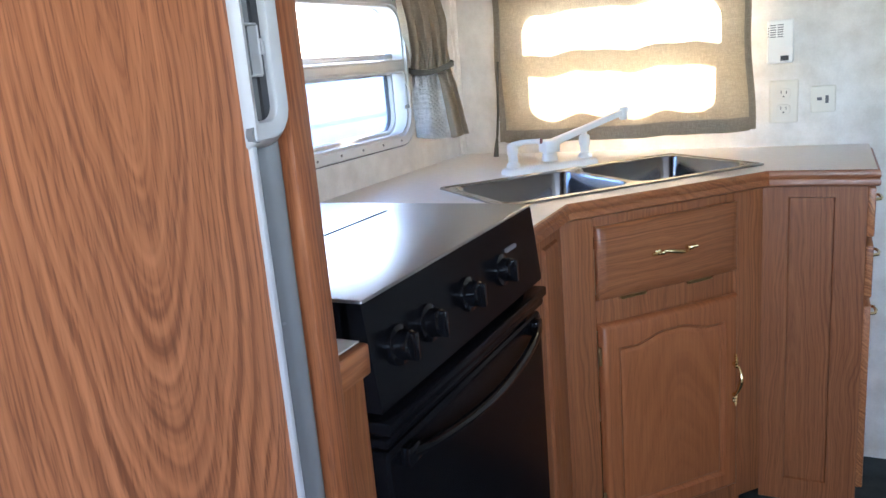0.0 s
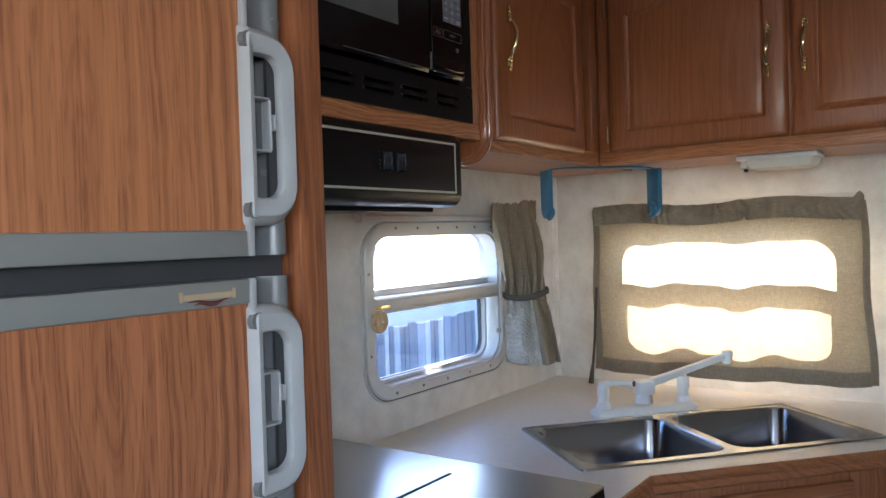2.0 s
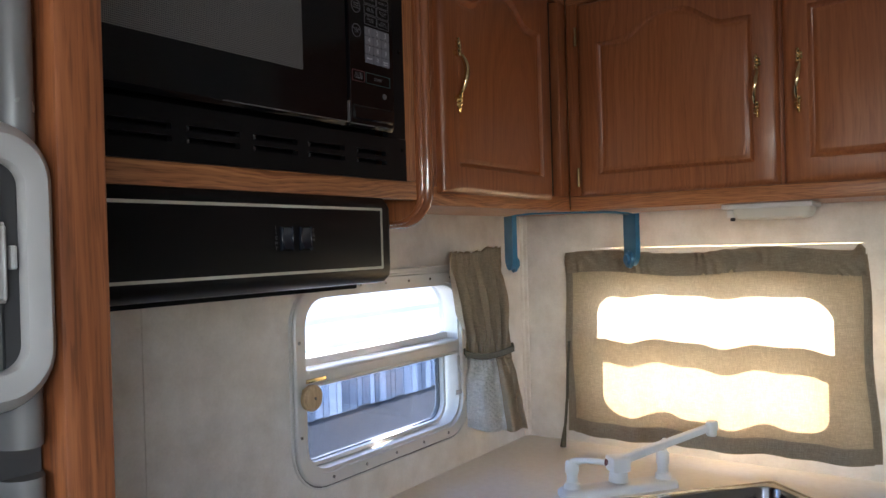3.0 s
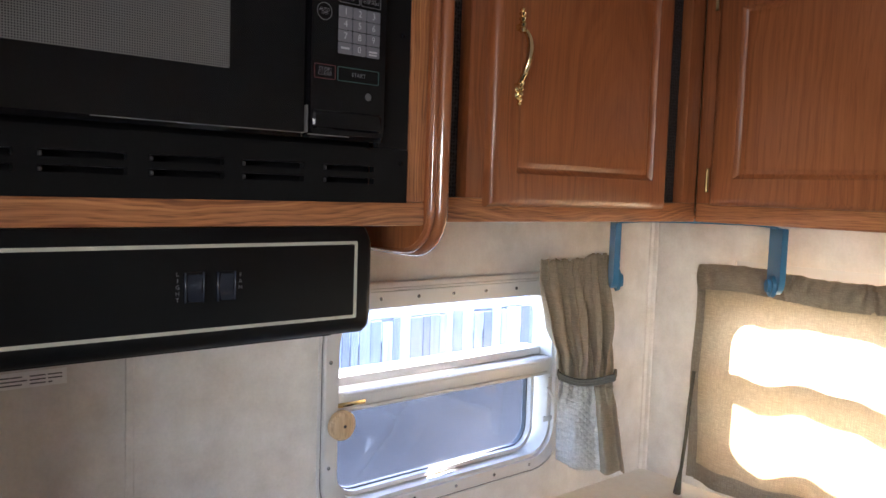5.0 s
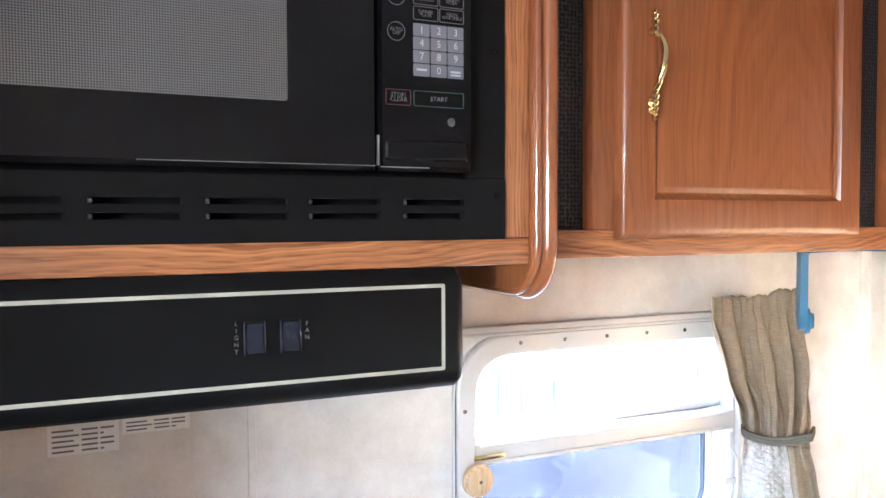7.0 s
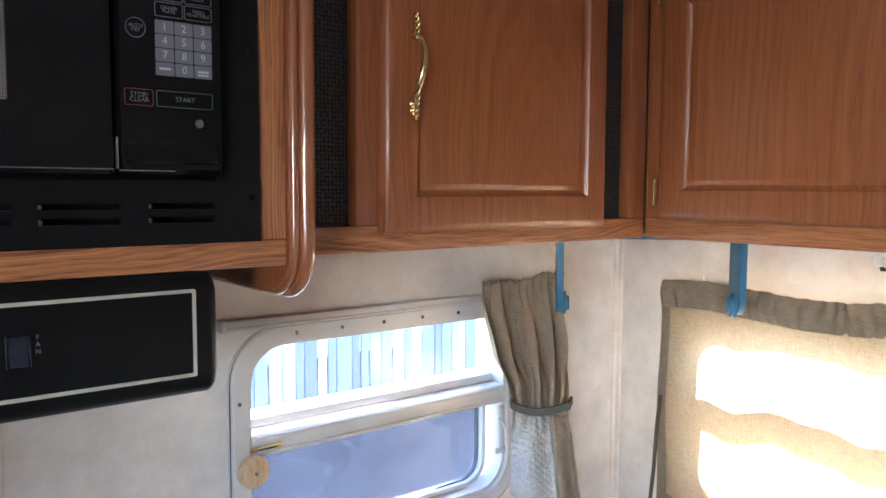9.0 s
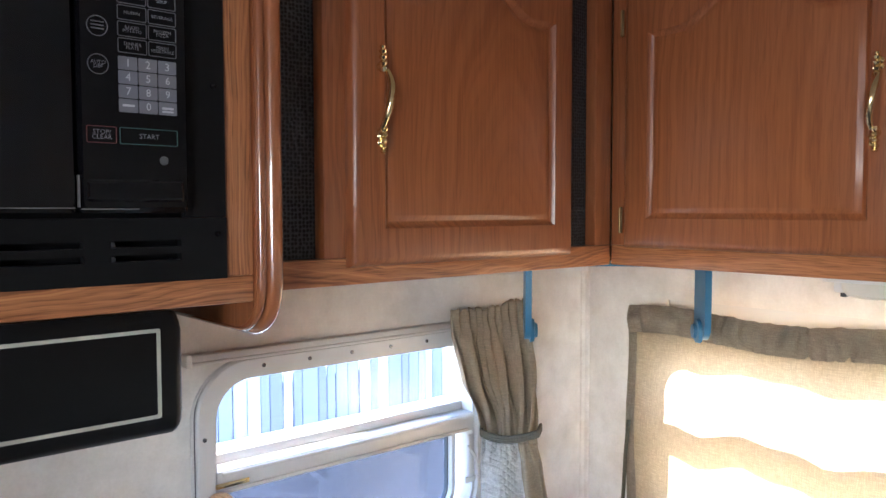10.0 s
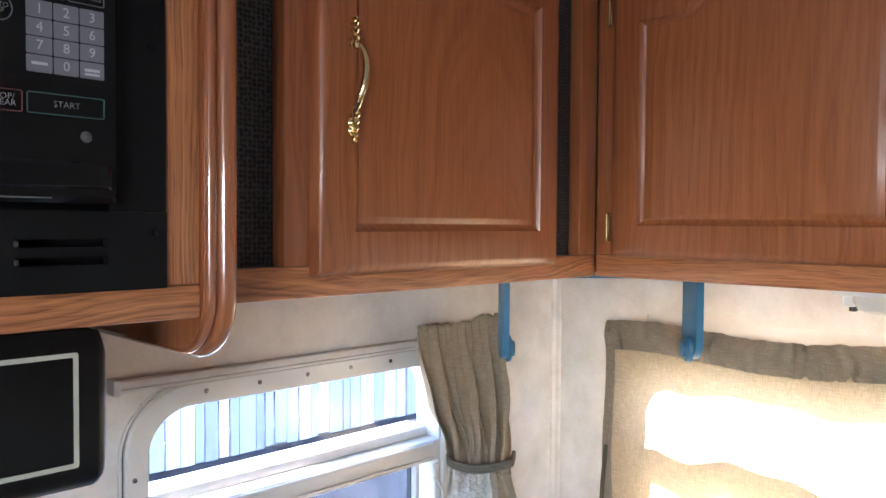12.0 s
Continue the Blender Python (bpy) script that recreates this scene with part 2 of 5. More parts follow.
def fabric(name, colour, thin, weave=650.0, relief_by=0.35):
    """Woven cloth that lets some light through."""
    mat, tree, bsdf = material(name, colour, 0.92, 0.0, 0.12)
    at = spread(tree, (1, 1, 1))
    slub = noise_tex(tree, spread(tree, (60, 60, 900)), 1.0, 2.0)
    cross = noise_tex(tree, spread(tree, (900, 900, 60)), 1.0, 2.0)
    cloud = noise_tex(tree, at, 16.0, 3.0)
    threads = calc(tree, "MULTIPLY", slub, cross)
    tone = mixed(tree, ramp(tree, threads, [(0.14, (0, 0, 0)), (0.42, (1, 1, 1))]), tuple(c * 0.72 for c in colour), tuple(min(c * 1.18, 1) for c in colour))
    tone = mixed(tree, calc(tree, "MULTIPLY", cloud, 0.5), tone, tuple(c * 0.72 for c in colour))
    tree.links.new(tone, bsdf.inputs["Base Color"])
    relief(tree, bsdf, threads, relief_by, 0.001)
    let = tree.nodes.new("ShaderNodeBsdfTranslucent")
    tree.links.new(tone, let.inputs["Color"])
    blend = tree.nodes.new("ShaderNodeMixShader")
    blend.inputs[0].default_value = thin
    tree.links.new(bsdf.outputs[0], blend.inputs[1])
    tree.links.new(let.outputs[0], blend.inputs[2])
    tree.links.new(blend.outputs[0], tree.nodes["Material Output"].inputs[0])
    return mat


shade_cloth = fabric("linen_shade_cloth", (0.55, 0.43, 0.27), 0.28)
hem_cloth = fabric("olive_grey_hem", (0.335, 0.275, 0.195), 0.14)
curtain_cloth = fabric("olive_linen_curtain", (0.43, 0.345, 0.24), 0.25)
lining_cloth = fabric("pale_quilted_lining", (0.84, 0.82, 0.77), 0.40, 650.0, 0.9)
# stitched diamonds of the quilting
_tree = lining_cloth.node_tree
_bump = [n for n in _tree.nodes if n.type == "BUMP"][0]
_split = _tree.nodes.new("ShaderNodeSeparateXYZ")
_tree.links.new(spread(_tree, (230, 230, 230)), _split.inputs[0])
_one = calc(_tree, "ABSOLUTE", calc(_tree, "SINE", calc(_tree, "ADD", _split.outputs["Y"], _split.outputs["Z"])))
_two = calc(_tree, "ABSOLUTE", calc(_tree, "SINE", calc(_tree, "SUBTRACT", _split.outputs["Y"], _split.outputs["Z"])))
_tree.links.new(calc(_tree, "MINIMUM", _one, _two), _bump.inputs["Height"])
_bump.inputs["Distance"].default_value = 0.003
tie_cloth = fabric("grey_green_braid", (0.145, 0.130, 0.095), 0.05)


def glass(name, tint):
    """A thin clear pane: passes light straight and mirrors a little."""
    mat = bpy.data.materials.new(name)
    mat.use_nodes = True
    tree = mat.node_tree
    tree.nodes.remove(tree.nodes["Principled BSDF"])
    clear = tree.nodes.new("ShaderNodeBsdfTransparent")
    clear.inputs[0].default_value = (*tint, 1)
    gloss = node(tree, "ShaderNodeBsdfGlossy", Roughness=0.02)
    blend = tree.nodes.new("ShaderNodeMixShader")
    blend.inputs[0].default_value = 0.05
    tree.links.new(clear.outputs[0], blend.inputs[1])
    tree.links.new(gloss.outputs[0], blend.inputs[2])
    tree.links.new(blend.outputs[0], tree.nodes["Material Output"].inputs[0])
    return mat


pane_clear = glass("clear_window_glass", (0.76, 0.78, 0.81))
pane_screen = glass("glass_with_insect_screen", (0.84, 0.805, 0.745))
pane_tint = glass("dusty_blue_grey_glass", (0.52, 0.555, 0.62))
_tree = pane_tint.node_tree
_dust = _tree.nodes.new("ShaderNodeBsdfTranslucent")
_dust.inputs[0].default_value = (0.50, 0.54, 0.61, 1)
_veil = _tree.nodes.new("ShaderNodeMixShader")
_out = _tree.nodes["Material Output"]
_tree.links.new(ramp(_tree, noise_tex(_tree, spread(_tree, (1, 1, 1)), 9.0, 4.0), [(0.3, (0.005, 0.005, 0.005)), (0.75, (0.020, 0.020, 0.020))]), _veil.inputs[0])
_tree.links.new(_out.inputs[0].links[0].from_socket, _veil.inputs[1])
_tree.links.new(_dust.outputs[0], _veil.inputs[2])
_tree.links.new(_veil.outputs[0], _out.inputs[0])

# black cloth mesh behind the vent slots
mesh_cloth, _tree, _bsdf = material("black_woven_vent_mesh", (0.016, 0.017, 0.018), 0.6)
_at = spread(_tree, (1, 1, 1), False)
_v = node(_tree, "ShaderNodeTexVoronoi", Scale=190.0, Randomness=0.35)
_tree.links.new(_at, _v.inputs["Vector"])
_tree.links.new(ramp(_tree, _v.outputs["Distance"], [(0.28, (0.002, 0.002, 0.002)), (0.52, (0.050, 0.052, 0.053))]), _bsdf.inputs["Base Color"])
relief(_tree, _bsdf, _v.outputs["Distance"], 0.8, 0.002)

# perforated screen behind the glass of the oven door; reflected room put into its grey
oven_screen, _tree, _bsdf = material("perforated_screen_reflection_grey", (0.06, 0.06, 0.06), 0.25)
_at = spread(_tree, (1, 1, 1), False)
_v = node(_tree, "ShaderNodeTexVoronoi", Scale=460.0, Randomness=0.0)
_tree.links.new(_at, _v.inputs["Vector"])
_tree.links.new(ramp(_tree, _v.outputs["Distance"], [(0.24, (0.03, 0.03, 0.03)), (0.42, (0.135, 0.132, 0.128))]), _bsdf.inputs["Base Color"])


# ---- mesh tools ----
ORIGIN = {}
FIT_TO = None
# place of the microwave door and keys within the trim
ABOUT = Matrix.Translation((0.001, 0, 0.0090))


def left(face):
    """Axes of a thing on the left-hand wall: u runs to the right, v into the wall."""
    return pose(face, 0, 0, 0, 0, 90)


def back(face):
    return pose(0, face, 0)


PLAIN = pose(0, 0, 0)
DIAGONAL = pose(-0.4216, 1.639, 0, 0, 0, 49.0)
SINK = pose(-0.838, 1.738, 0, 0, 0, 49.0)
TAP = SINK @ Matrix.Translation((0, -0.035, 0))


def thing(name, axes, origin, label="", category="", group="", kind=""):
    ob = new(name)
    ob.empty_display_size = 0.05
    ob.matrix_world = axes @ Matrix.Translation(origin)
    ORIGIN[ob.name] = Vector(origin)
    return tagged(ob, label, category, group, kind)


def to_mesh(name, bm, mat, smooth=True):
    bmesh.ops.recalc_face_normals(bm, faces=bm.faces)
    me = bpy.data.meshes.new(name)
    bm.to_mesh(me)
    bm.free()
    if mat:
        me.materials.append(mat)
    if smooth:
        me.polygons.foreach_set("use_smooth", [True] * len(me.polygons))
        me.set_sharp_from_angle(angle=radians(38))
    return me


def part(name, bm, mat, parent, label="", smooth=True):
    """One mesh under a thing or a part; given in the axes of the thing."""
    origin = ORIGIN[parent.name]
    if FIT_TO:
        bmesh.ops.transform(bm, matrix=FIT_TO, verts=bm.verts)
    bmesh.ops.translate(bm, verts=bm.verts, vec=-origin)
    ob = new(name, to_mesh(name, bm, mat, smooth))
    ob.parent = parent
    ORIGIN[ob.name] = origin
    return tagged(ob, label)


def single(name, bm, mat, label="", category="", group="", kind="", axes=PLAIN, smooth=True):
    """A thing or piece of the setting that is one mesh."""
    ob = new(name, to_mesh(name, bm, mat, smooth))
    ob.matrix_world = axes
    ORIGIN[ob.name] = Vector((0, 0, 0))
    return tagged(ob, label, category, group, kind)


def box(u0, u1, v0, v1, z0, z1, bevel=0.0, steps=2):
    bm = bmesh.new()
    m = Matrix.LocRotScale(((u0 + u1) / 2, (v0 + v1) / 2, (z0 + z1) / 2), None, (abs(u1 - u0), abs(v1 - v0), abs(z1 - z0)))
    bmesh.ops.create_cube(bm, size=1, matrix=m)
    if bevel:
        bmesh.ops.bevel(bm, geom=bm.edges[:], offset=bevel, segments=steps, profile=0.5, affect="EDGES")
    return bm


def merge(*parts):
    out = bmesh.new()
    for bm in parts:
        me = bpy.data.meshes.new("joined")
        bm.to_mesh(me)
        bm.free()
        out.from_mesh(me)
        bpy.data.meshes.remove(me)
    return out


def loft(rings, first=True, last=True, closed=True):
    """Skin through rings of equal count."""
    bm = bmesh.new()
    rows = [[bm.verts.new(p) for p in ring] for ring in rings]
    n = len(rows[0])
    for a, b in zip(rows, rows[1:]):
        for i in range(n if closed else n - 1):
            j = (i + 1) % n
            bm.faces.new((a[i], a[j], b[j], b[i]))
    if first:
        bm.faces.new(rows[0])
    if last:
        bm.faces.new(rows[-1])
    return bm


def rounded(u0, u1, z0, z1, r, n=6):
    """Outline of a rounded rectangle; r is one radius, or four from lower left round to upper left."""
    rs = r if isinstance(r, tuple) else (r, r, r, r)
    out = []
    for (cu, cz, start), q in zip(((u0, z0, 180), (u1, z0, 270), (u1, z1, 0), (u0, z1, 90)), rs):
        su, sz = (1 if cu == u0 else -1), (1 if cz == z0 else -1)
        for i in range(n + 1):
            a = radians(start + 90 * i / n)
            out.append((cu + su * q + q * math.cos(a), cz + sz * q + q * math.sin(a)))
    return out


def at_v(outline, v):
    return [(u, v, z) for u, z in outline]


def at_z(outline, z):
    return [(u, v, z) for u, v in outline]


def slab(outline, v0, v1, edge=0.0):
    """An upright plate with a flat outline, front at v0; edge: softened front rim."""
    if not edge:
        return loft([at_v(outline, v1), at_v(outline, v0)])
    cu = sum(p[0] for p in outline) / len(outline)
    cz = sum(p[1] for p in outline) / len(outline)
    hu = max(abs(p[0] - cu) for p in outline)
    hz = max(abs(p[1] - cz) for p in outline)
    inner = [(cu + (u - cu) * (1 - edge / hu), cz + (z - cz) * (1 - edge / hz)) for u, z in outline]
    return loft([at_v(outline, v1), at_v(outline, v0 + edge), at_v(inner, v0)])


def hoop(outer, inner, v0, v1, edge=0.0):
    """An upright plate with a hole; both outlines have the same count."""
    rings = [at_v(outer, v1), at_v(outer, v0 + edge)]
    if edge:
        rings.append(at_v([(o[0] + (i[0] - o[0]) * 0.12, o[1] + (i[1] - o[1]) * 0.12) for o, i in zip(outer, inner)], v0))
    rings += [at_v(inner, v0), at_v(inner, v1)]
    bm = loft(rings, False, False)
    bm.verts.ensure_lookup_table()
    n, last = len(outer), len(bm.verts) - len(outer)
    for i in range(n):
        j = (i + 1) % n
        bm.faces.new((bm.verts[i], bm.verts[j], bm.verts[last + j], bm.verts[last + i]))
    return bm


def tube(points, radius, n=10):
    """A round bar along points; radius is one number or one for each point."""
    pts = [Vector(p) for p in points]
    rs = radius if isinstance(radius, (list, tuple)) else [radius] * len(pts)
    rings, side = [], None
    for i, p in enumerate(pts):
        way = (pts[min(i + 1, len(pts) - 1)] - pts[max(i - 1, 0)]).normalized()
        if side is None:
            side = way.orthogonal().normalized()
        side = (side - way * side.dot(way)).normalized()
        other = way.cross(side)
        rings.append([p + rs[i] * (math.cos(2 * math.pi * k / n) * side + math.sin(2 * math.pi * k / n) * other) for k in range(n)])
    return loft(rings)


def disc(centre, axis, profile, n=24):
    """Turned shape: profile of (distance along the axis, radius)."""
    c, a = Vector(centre), Vector(axis).normalized()
    return tube_profile(c, a, profile, n)


def tube_profile(c, a, profile, n):
    side = a.orthogonal().normalized()
    other = a.cross(side)
    return loft([[c + a * d + r * (math.cos(2 * math.pi * k / n) * side + math.sin(2 * math.pi * k / n) * other) for k in range(n)] for d, r in profile])


def lettering(text, u, z, height, v, spacing=1.0, turned=False, wide=1.0):
    """Flat letters on an upright front, centred on u, z."""
    curve = bpy.data.curves.new("letters", "FONT")
    curve.body, curve.size, curve.align_x, curve.align_y = text, height, "CENTER", "CENTER"
    curve.space_character, curve.resolution_u, curve.space_line = spacing, 2, 0.75
    ob = bpy.data.objects.new("letters", curve)
    scene.collection.objects.link(ob)
    me = bpy.data.meshes.new_from_object(ob.evaluated_get(bpy.context.evaluated_depsgraph_get()))
    bpy.data.objects.remove(ob)
    bm = bmesh.new()
    bm.from_mesh(me)
    bpy.data.meshes.remove(me)
    bmesh.ops.transform(bm, matrix=Matrix(((wide, 0, 0, u), (0, 0, -1, v), (0, 1, 0, z), (0, 0, 0, 1))), verts=bm.verts)
    return bm


# ---- the room ----
XL, YB, XR, YR, TOP = -1.068, 2.385, 1.30, -2.20, 2.05
LW = (1.488, 2.042, 1.004, 1.372)      # left window opening: y from, y to, z from, z to
BW = (-0.831, -0.256, 1.041, 1.377)    # back window opening: x from, x to, z from, z to


def holed(lo, hi, z0, z1, hole, v0, v1):
    """A wall along u with one opening."""
    a, b, c, d = hole
    return merge(box(lo, a, v0, v1, z0, z1), box(b, hi, v0, v1, z0, z1), box(a, b, v0, v1, z0, c), box(a, b, v0, v1, d, z1))


single("floor", box(XL - 0.06, XR + 0.06, YR - 0.06, YB + 0.06, -0.05, 0.0), carpet, "dark grey-green carpeted floor of the camper", "floor", kind="structure", smooth=False)
single("ceiling", box(XL - 0.06, XR + 0.06, YR - 0.06, YB + 0.06, TOP, TOP + 0.05), ceiling_mat, "white board ceiling above the cabinets", "ceiling", kind="structure", smooth=False)
single("wall_west", holed(YR, YB, 0, TOP, LW, 0, 0.05), wallpaper, "cream mottled wallpaper wall behind the stove", "wall", kind="structure", axes=left(XL), smooth=False)
single("wall_north", holed(XL - 0.05, XR + 0.05, 0, TOP, (BW[0] - 0.02, BW[1] + 0.06, BW[2] - 0.02, BW[3] + 0.06), 0, 0.05), wallpaper, "cream mottled wallpaper wall behind the sink", "wall", kind="structure", axes=back(YB), smooth=False)
single("wall_east", holed(-YB, -YR, 0, TOP, (0.30, 1.60, 1.25, 1.85), 0, 0.05), wallpaper, "cream wallpaper wall across the aisle", "wall", kind="structure", axes=pose(XR, 0, 0, 0, 0, -90), smooth=False)
single("wall_south", holed(-XR - 0.05, -XL + 0.05, 0, TOP, (-0.90, 0.20, 1.25, 1.85), 0, 0.05), wallpaper, "cream wallpaper wall at the far end", "wall", kind="structure", axes=pose(0, YR, 0, 0, 0, 180), smooth=False)
# cove strip in the corner and thin wall seams
single("trim", loft([at_z([(XL + 0.0005, YB - 0.016), (XL + 0.004, YB - 0.014), (XL + 0.0065, YB - 0.0065), (XL + 0.014, YB - 0.004), (XL + 0.016, YB - 0.0005), (XL + 0.0005, YB - 0.0005)], z) for z in (0.902, 1.53)]), wallpaper, "cream cove strip in the wall corner", "trim", kind="structure")
for u in (1.151,):
    single("trim", box(u - 0.006, u + 0.006, -0.0025, -0.0002, 0.902, 1.53, 0.001, 1), wallpaper, "thin cream seam strip on the wall", "trim", kind="structure", axes=left(XL))

# ---- outside ----
single("ground", box(-60, 60, -60, 60, -0.95, -0.85), gravel, "dark grey gravel ground outside the camper", "ground", kind="structure", smooth=False)
neighbour = thing("board_fence", left(-7.3), (9, 0, -0.85), "weathered blue-grey and white upright board fence outside", "fence")
for z in (-0.62, -0.20):
    part("rail", box(-2.2, 25.0, 0.021, 0.060, z - 0.045, z + 0.045), siding, neighbour, smooth=False)
_boards = [part("board", box(-2.0 - w, -2.0 + w, 0, 0.02, -0.85, 0.02, 0.004, 1), siding, neighbour) for w in (0.050, 0.074, 0.098)]
_u = -1.8
while _u < 24.8:
    _pick = random.choice((0, 1, 1, 2))
    _u += (0.050, 0.074, 0.098)[_pick]
    ob = new("board", _boards[_pick].data)
    ob.parent = neighbour
    ob.location = (_u + 2.0, random.uniform(-0.006, 0.0), random.uniform(-0.05, 0.03))
    _u += (0.050, 0.074, 0.098)[_pick] + random.choice((0.006, 0.008, 0.012, 0.020))
trailer = thing("parked_trailer", left(-9.6), (14, 0, -0.85), "pale white trailer parked beyond the fence", "trailer")
part("body", loft([at_v(rounded(1.0, 24.0, -0.50, 1.25, 0.18, 5), v) for v in (2.3, 0.05)] + [at_v(rounded(1.05, 23.95, -0.45, 1.20, 0.15, 5), 0.0)]), trailer_white, trailer)
part("stripe", box(1.2, 23.8, -0.004, 0.004, 0.10, 0.20), trailer_grey, trailer, "pale grey side stripe", smooth=False)
part("skirt", box(1.3, 23.7, 0.10, 0.14, -0.85, -0.50), trailer_grey, trailer, smooth=False)


# ---- left window ----
def window_latch(parent, u, z0, z1):
    part("latch", merge(box(u - 0.006, u + 0.006, -0.012, -0.004, z0, z1, 0.002), tube([(u - 0.012, -0.016, z1 - 0.02), (u + 0.004, -0.018, (z0 + z1) / 2), (u + 0.012, -0.016, z0 + 0.015)], 0.003, 6), box(u - 0.014, u + 0.014, -0.010, -0.004, z0 - 0.012, z0, 0.002)), aluminium, parent, "white folding window latch")


win = thing("window_1", left(XL), (1.75, 0, 0.98), "white aluminium camper window with two panes", "window", kind="structure")
o = rounded(1.457, 2.075, 0.978, 1.393, 0.090, 8)
i = rounded(1.492, 2.040, 1.010, 1.366, 0.066, 8)
part("window_frame", hoop(rounded(1.464, 2.068, 0.985, 1.3925, 0.084, 8), i, -0.010, 0.0, 0.003), aluminium, win)
part("outer_bead", hoop(o, rounded(1.4605, 2.0715, 0.9815, 1.3928, 0.087, 8), -0.006, 0.0, 0.002), aluminium, win)
# Grey ring stands for the shaded groove between bead and frame
part("seal", hoop(rounded(1.4607, 2.0713, 0.9817, 1.3927, 0.0868, 8), rounded(1.4637, 2.0683, 0.9847, 1.3926, 0.0842, 8), -0.003, 0.0), fridge_edge, win, "grey line painted as shade in the groove round the frame")
part("inner_frame", hoop(rounded(1.4885, 2.0435, 1.0065, 1.3695, 0.068, 8), rounded(1.498, 2.034, 1.017, 1.359, 0.060, 8), -0.001, 0.056, 0.002), aluminium, win)
part("middle_bar", merge(box(1.496, 2.036, -0.004, 0.050, 1.184, 1.221, 0.004), box(1.505, 2.018, -0.009, -0.003, 1.186, 1.193, 0.002), box(1.505, 2.018, -0.008, -0.003, 1.212, 1.219, 0.002)), aluminium, win)
part("upper_rail", box(1.498, 2.034, 0.030, 0.085, 1.221, 1.238, 0.003), aluminium, win)
part("lower_sash", hoop(rounded(1.500, 2.012, 1.018, 1.186, (0.056, 0.05, 0.012, 0.012), 6), rounded(1.508, 2.002, 1.027, 1.180, (0.048, 0.042, 0.008, 0.008), 6), 0.024, 0.050, 0.002), aluminium, win)
gasket = part("gasket", hoop(rounded(1.508, 2.002, 1.027, 1.180, (0.048, 0.042, 0.008, 0.008), 6), rounded(1.5098, 1.9995, 1.029, 1.1782, (0.046, 0.04, 0.006, 0.006), 6), 0.036, 0.046), fridge_dark, win)
for name, z0, z1, mat in (("upper_pane", 1.232, 1.364, pane_clear), ("lower_pane", 1.022, 1.186, pane_tint)):
    p = part(name, box(1.496, 2.036 if name == "upper_pane" else 2.008, 0.040, 0.044, z0, z1), mat, win, smooth=False)
    p.visible_shadow = False
for z, first, step, count in ((1.378, 1.575, 0.0835, 6), (0.999, 1.561, 0.102, 5)):
    for u in [first + step * k for k in range(count)]:
        part("screw", disc((u, -0.010, z), (0, -1, 0), [(-0.001, 0.0035), (0.0015, 0.0033), (0.002, 0.0015)], 8), steel, win)
for z in (1.095, 1.277):
    part("screw", disc((1.4755, -0.010, z), (0, -1, 0), [(-0.001, 0.0035), (0.0015, 0.0033), (0.002, 0.0015)], 8), steel, win)
window_latch(win, 2.022, 1.095, 1.180)
knob = part("crank_knob", disc((1.491, -0.030, 1.171), (0, 1, 0), [(-0.004, 0.010), (-0.003, 0.020), (0.002, 0.0255), (0.010, 0.0255), (0.014, 0.019), (0.018, 0.009), (0.030, 0.007)], 24), wood_knob, win, "round pale wooden crank knob")
part("knob_screw", disc((1.491, -0.034, 1.171), (0, -1, 0), [(-0.001, 0.003), (0.001, 0.0028)], 8), steel, knob)
part("crank_arm", merge(box(1.480, 1.496, -0.016, -0.006, 1.155, 1.188, 0.002), box(1.490, 1.548, -0.010, -0.008, 1.196, 1.204, 0.0008)), brass, win)
rail = single("curtain_track", merge(box(1.448, 2.14, -0.018, -0.001, 1.3935, 1.408, 0.003), box(1.448, 2.14, -0.022, -0.016, 1.3935, 1.398, 0.001), box(1.444, 1.454, -0.024, -0.001, 1.391, 1.411, 0.003)), aluminium, "pale aluminium curtain track above the window", "curtain track", axes=left(XL))


# ---- curtain beside the left window ----
CURTAIN = [(1.450, (-1.008, 1.922), (-0.984, 2.112), 0.0050), (1.420, (-1.008, 1.924), (-0.984, 2.112), 0.0035), (1.390, (-1.010, 1.930), (-0.980, 2.112), 0.0090), (1.300, (-1.014, 1.960), (-0.966, 2.112), 0.0150), (1.225, (-1.032, 2.018), (-0.952, 2.100), 0.0120), (1.182, (-1.050, 2.046), (-0.946, 2.090), 0.0050), (1.130, (-1.049, 2.038), (-0.932, 2.094), 0.0100), (1.060, (-1.047, 2.036), (-0.920, 2.097), 0.0120), (0.990, (-1.045, 2.036), (-0.908, 2.099), 0.0125)]


def curtain_row(z):
    """Left end, right end and fold depth of the cloth at a height."""
    for (z0, l0, r0, d0), (z1, l1, r1, d1) in zip(CURTAIN, CURTAIN[1:]):
        if z >= z1:
            f = min(max((z0 - z) / (z0 - z1), 0), 1)
            f = f * f * (3 - 2 * f) * 0.5 + f * 0.5
            return Vector(l0).lerp(Vector(l1), f), Vector(r0).lerp(Vector(r1), f), d0 + (d1 - d0) * f
    return Vector(CURTAIN[-1][1]), Vector(CURTAIN[-1][2]), CURTAIN[-1][3]


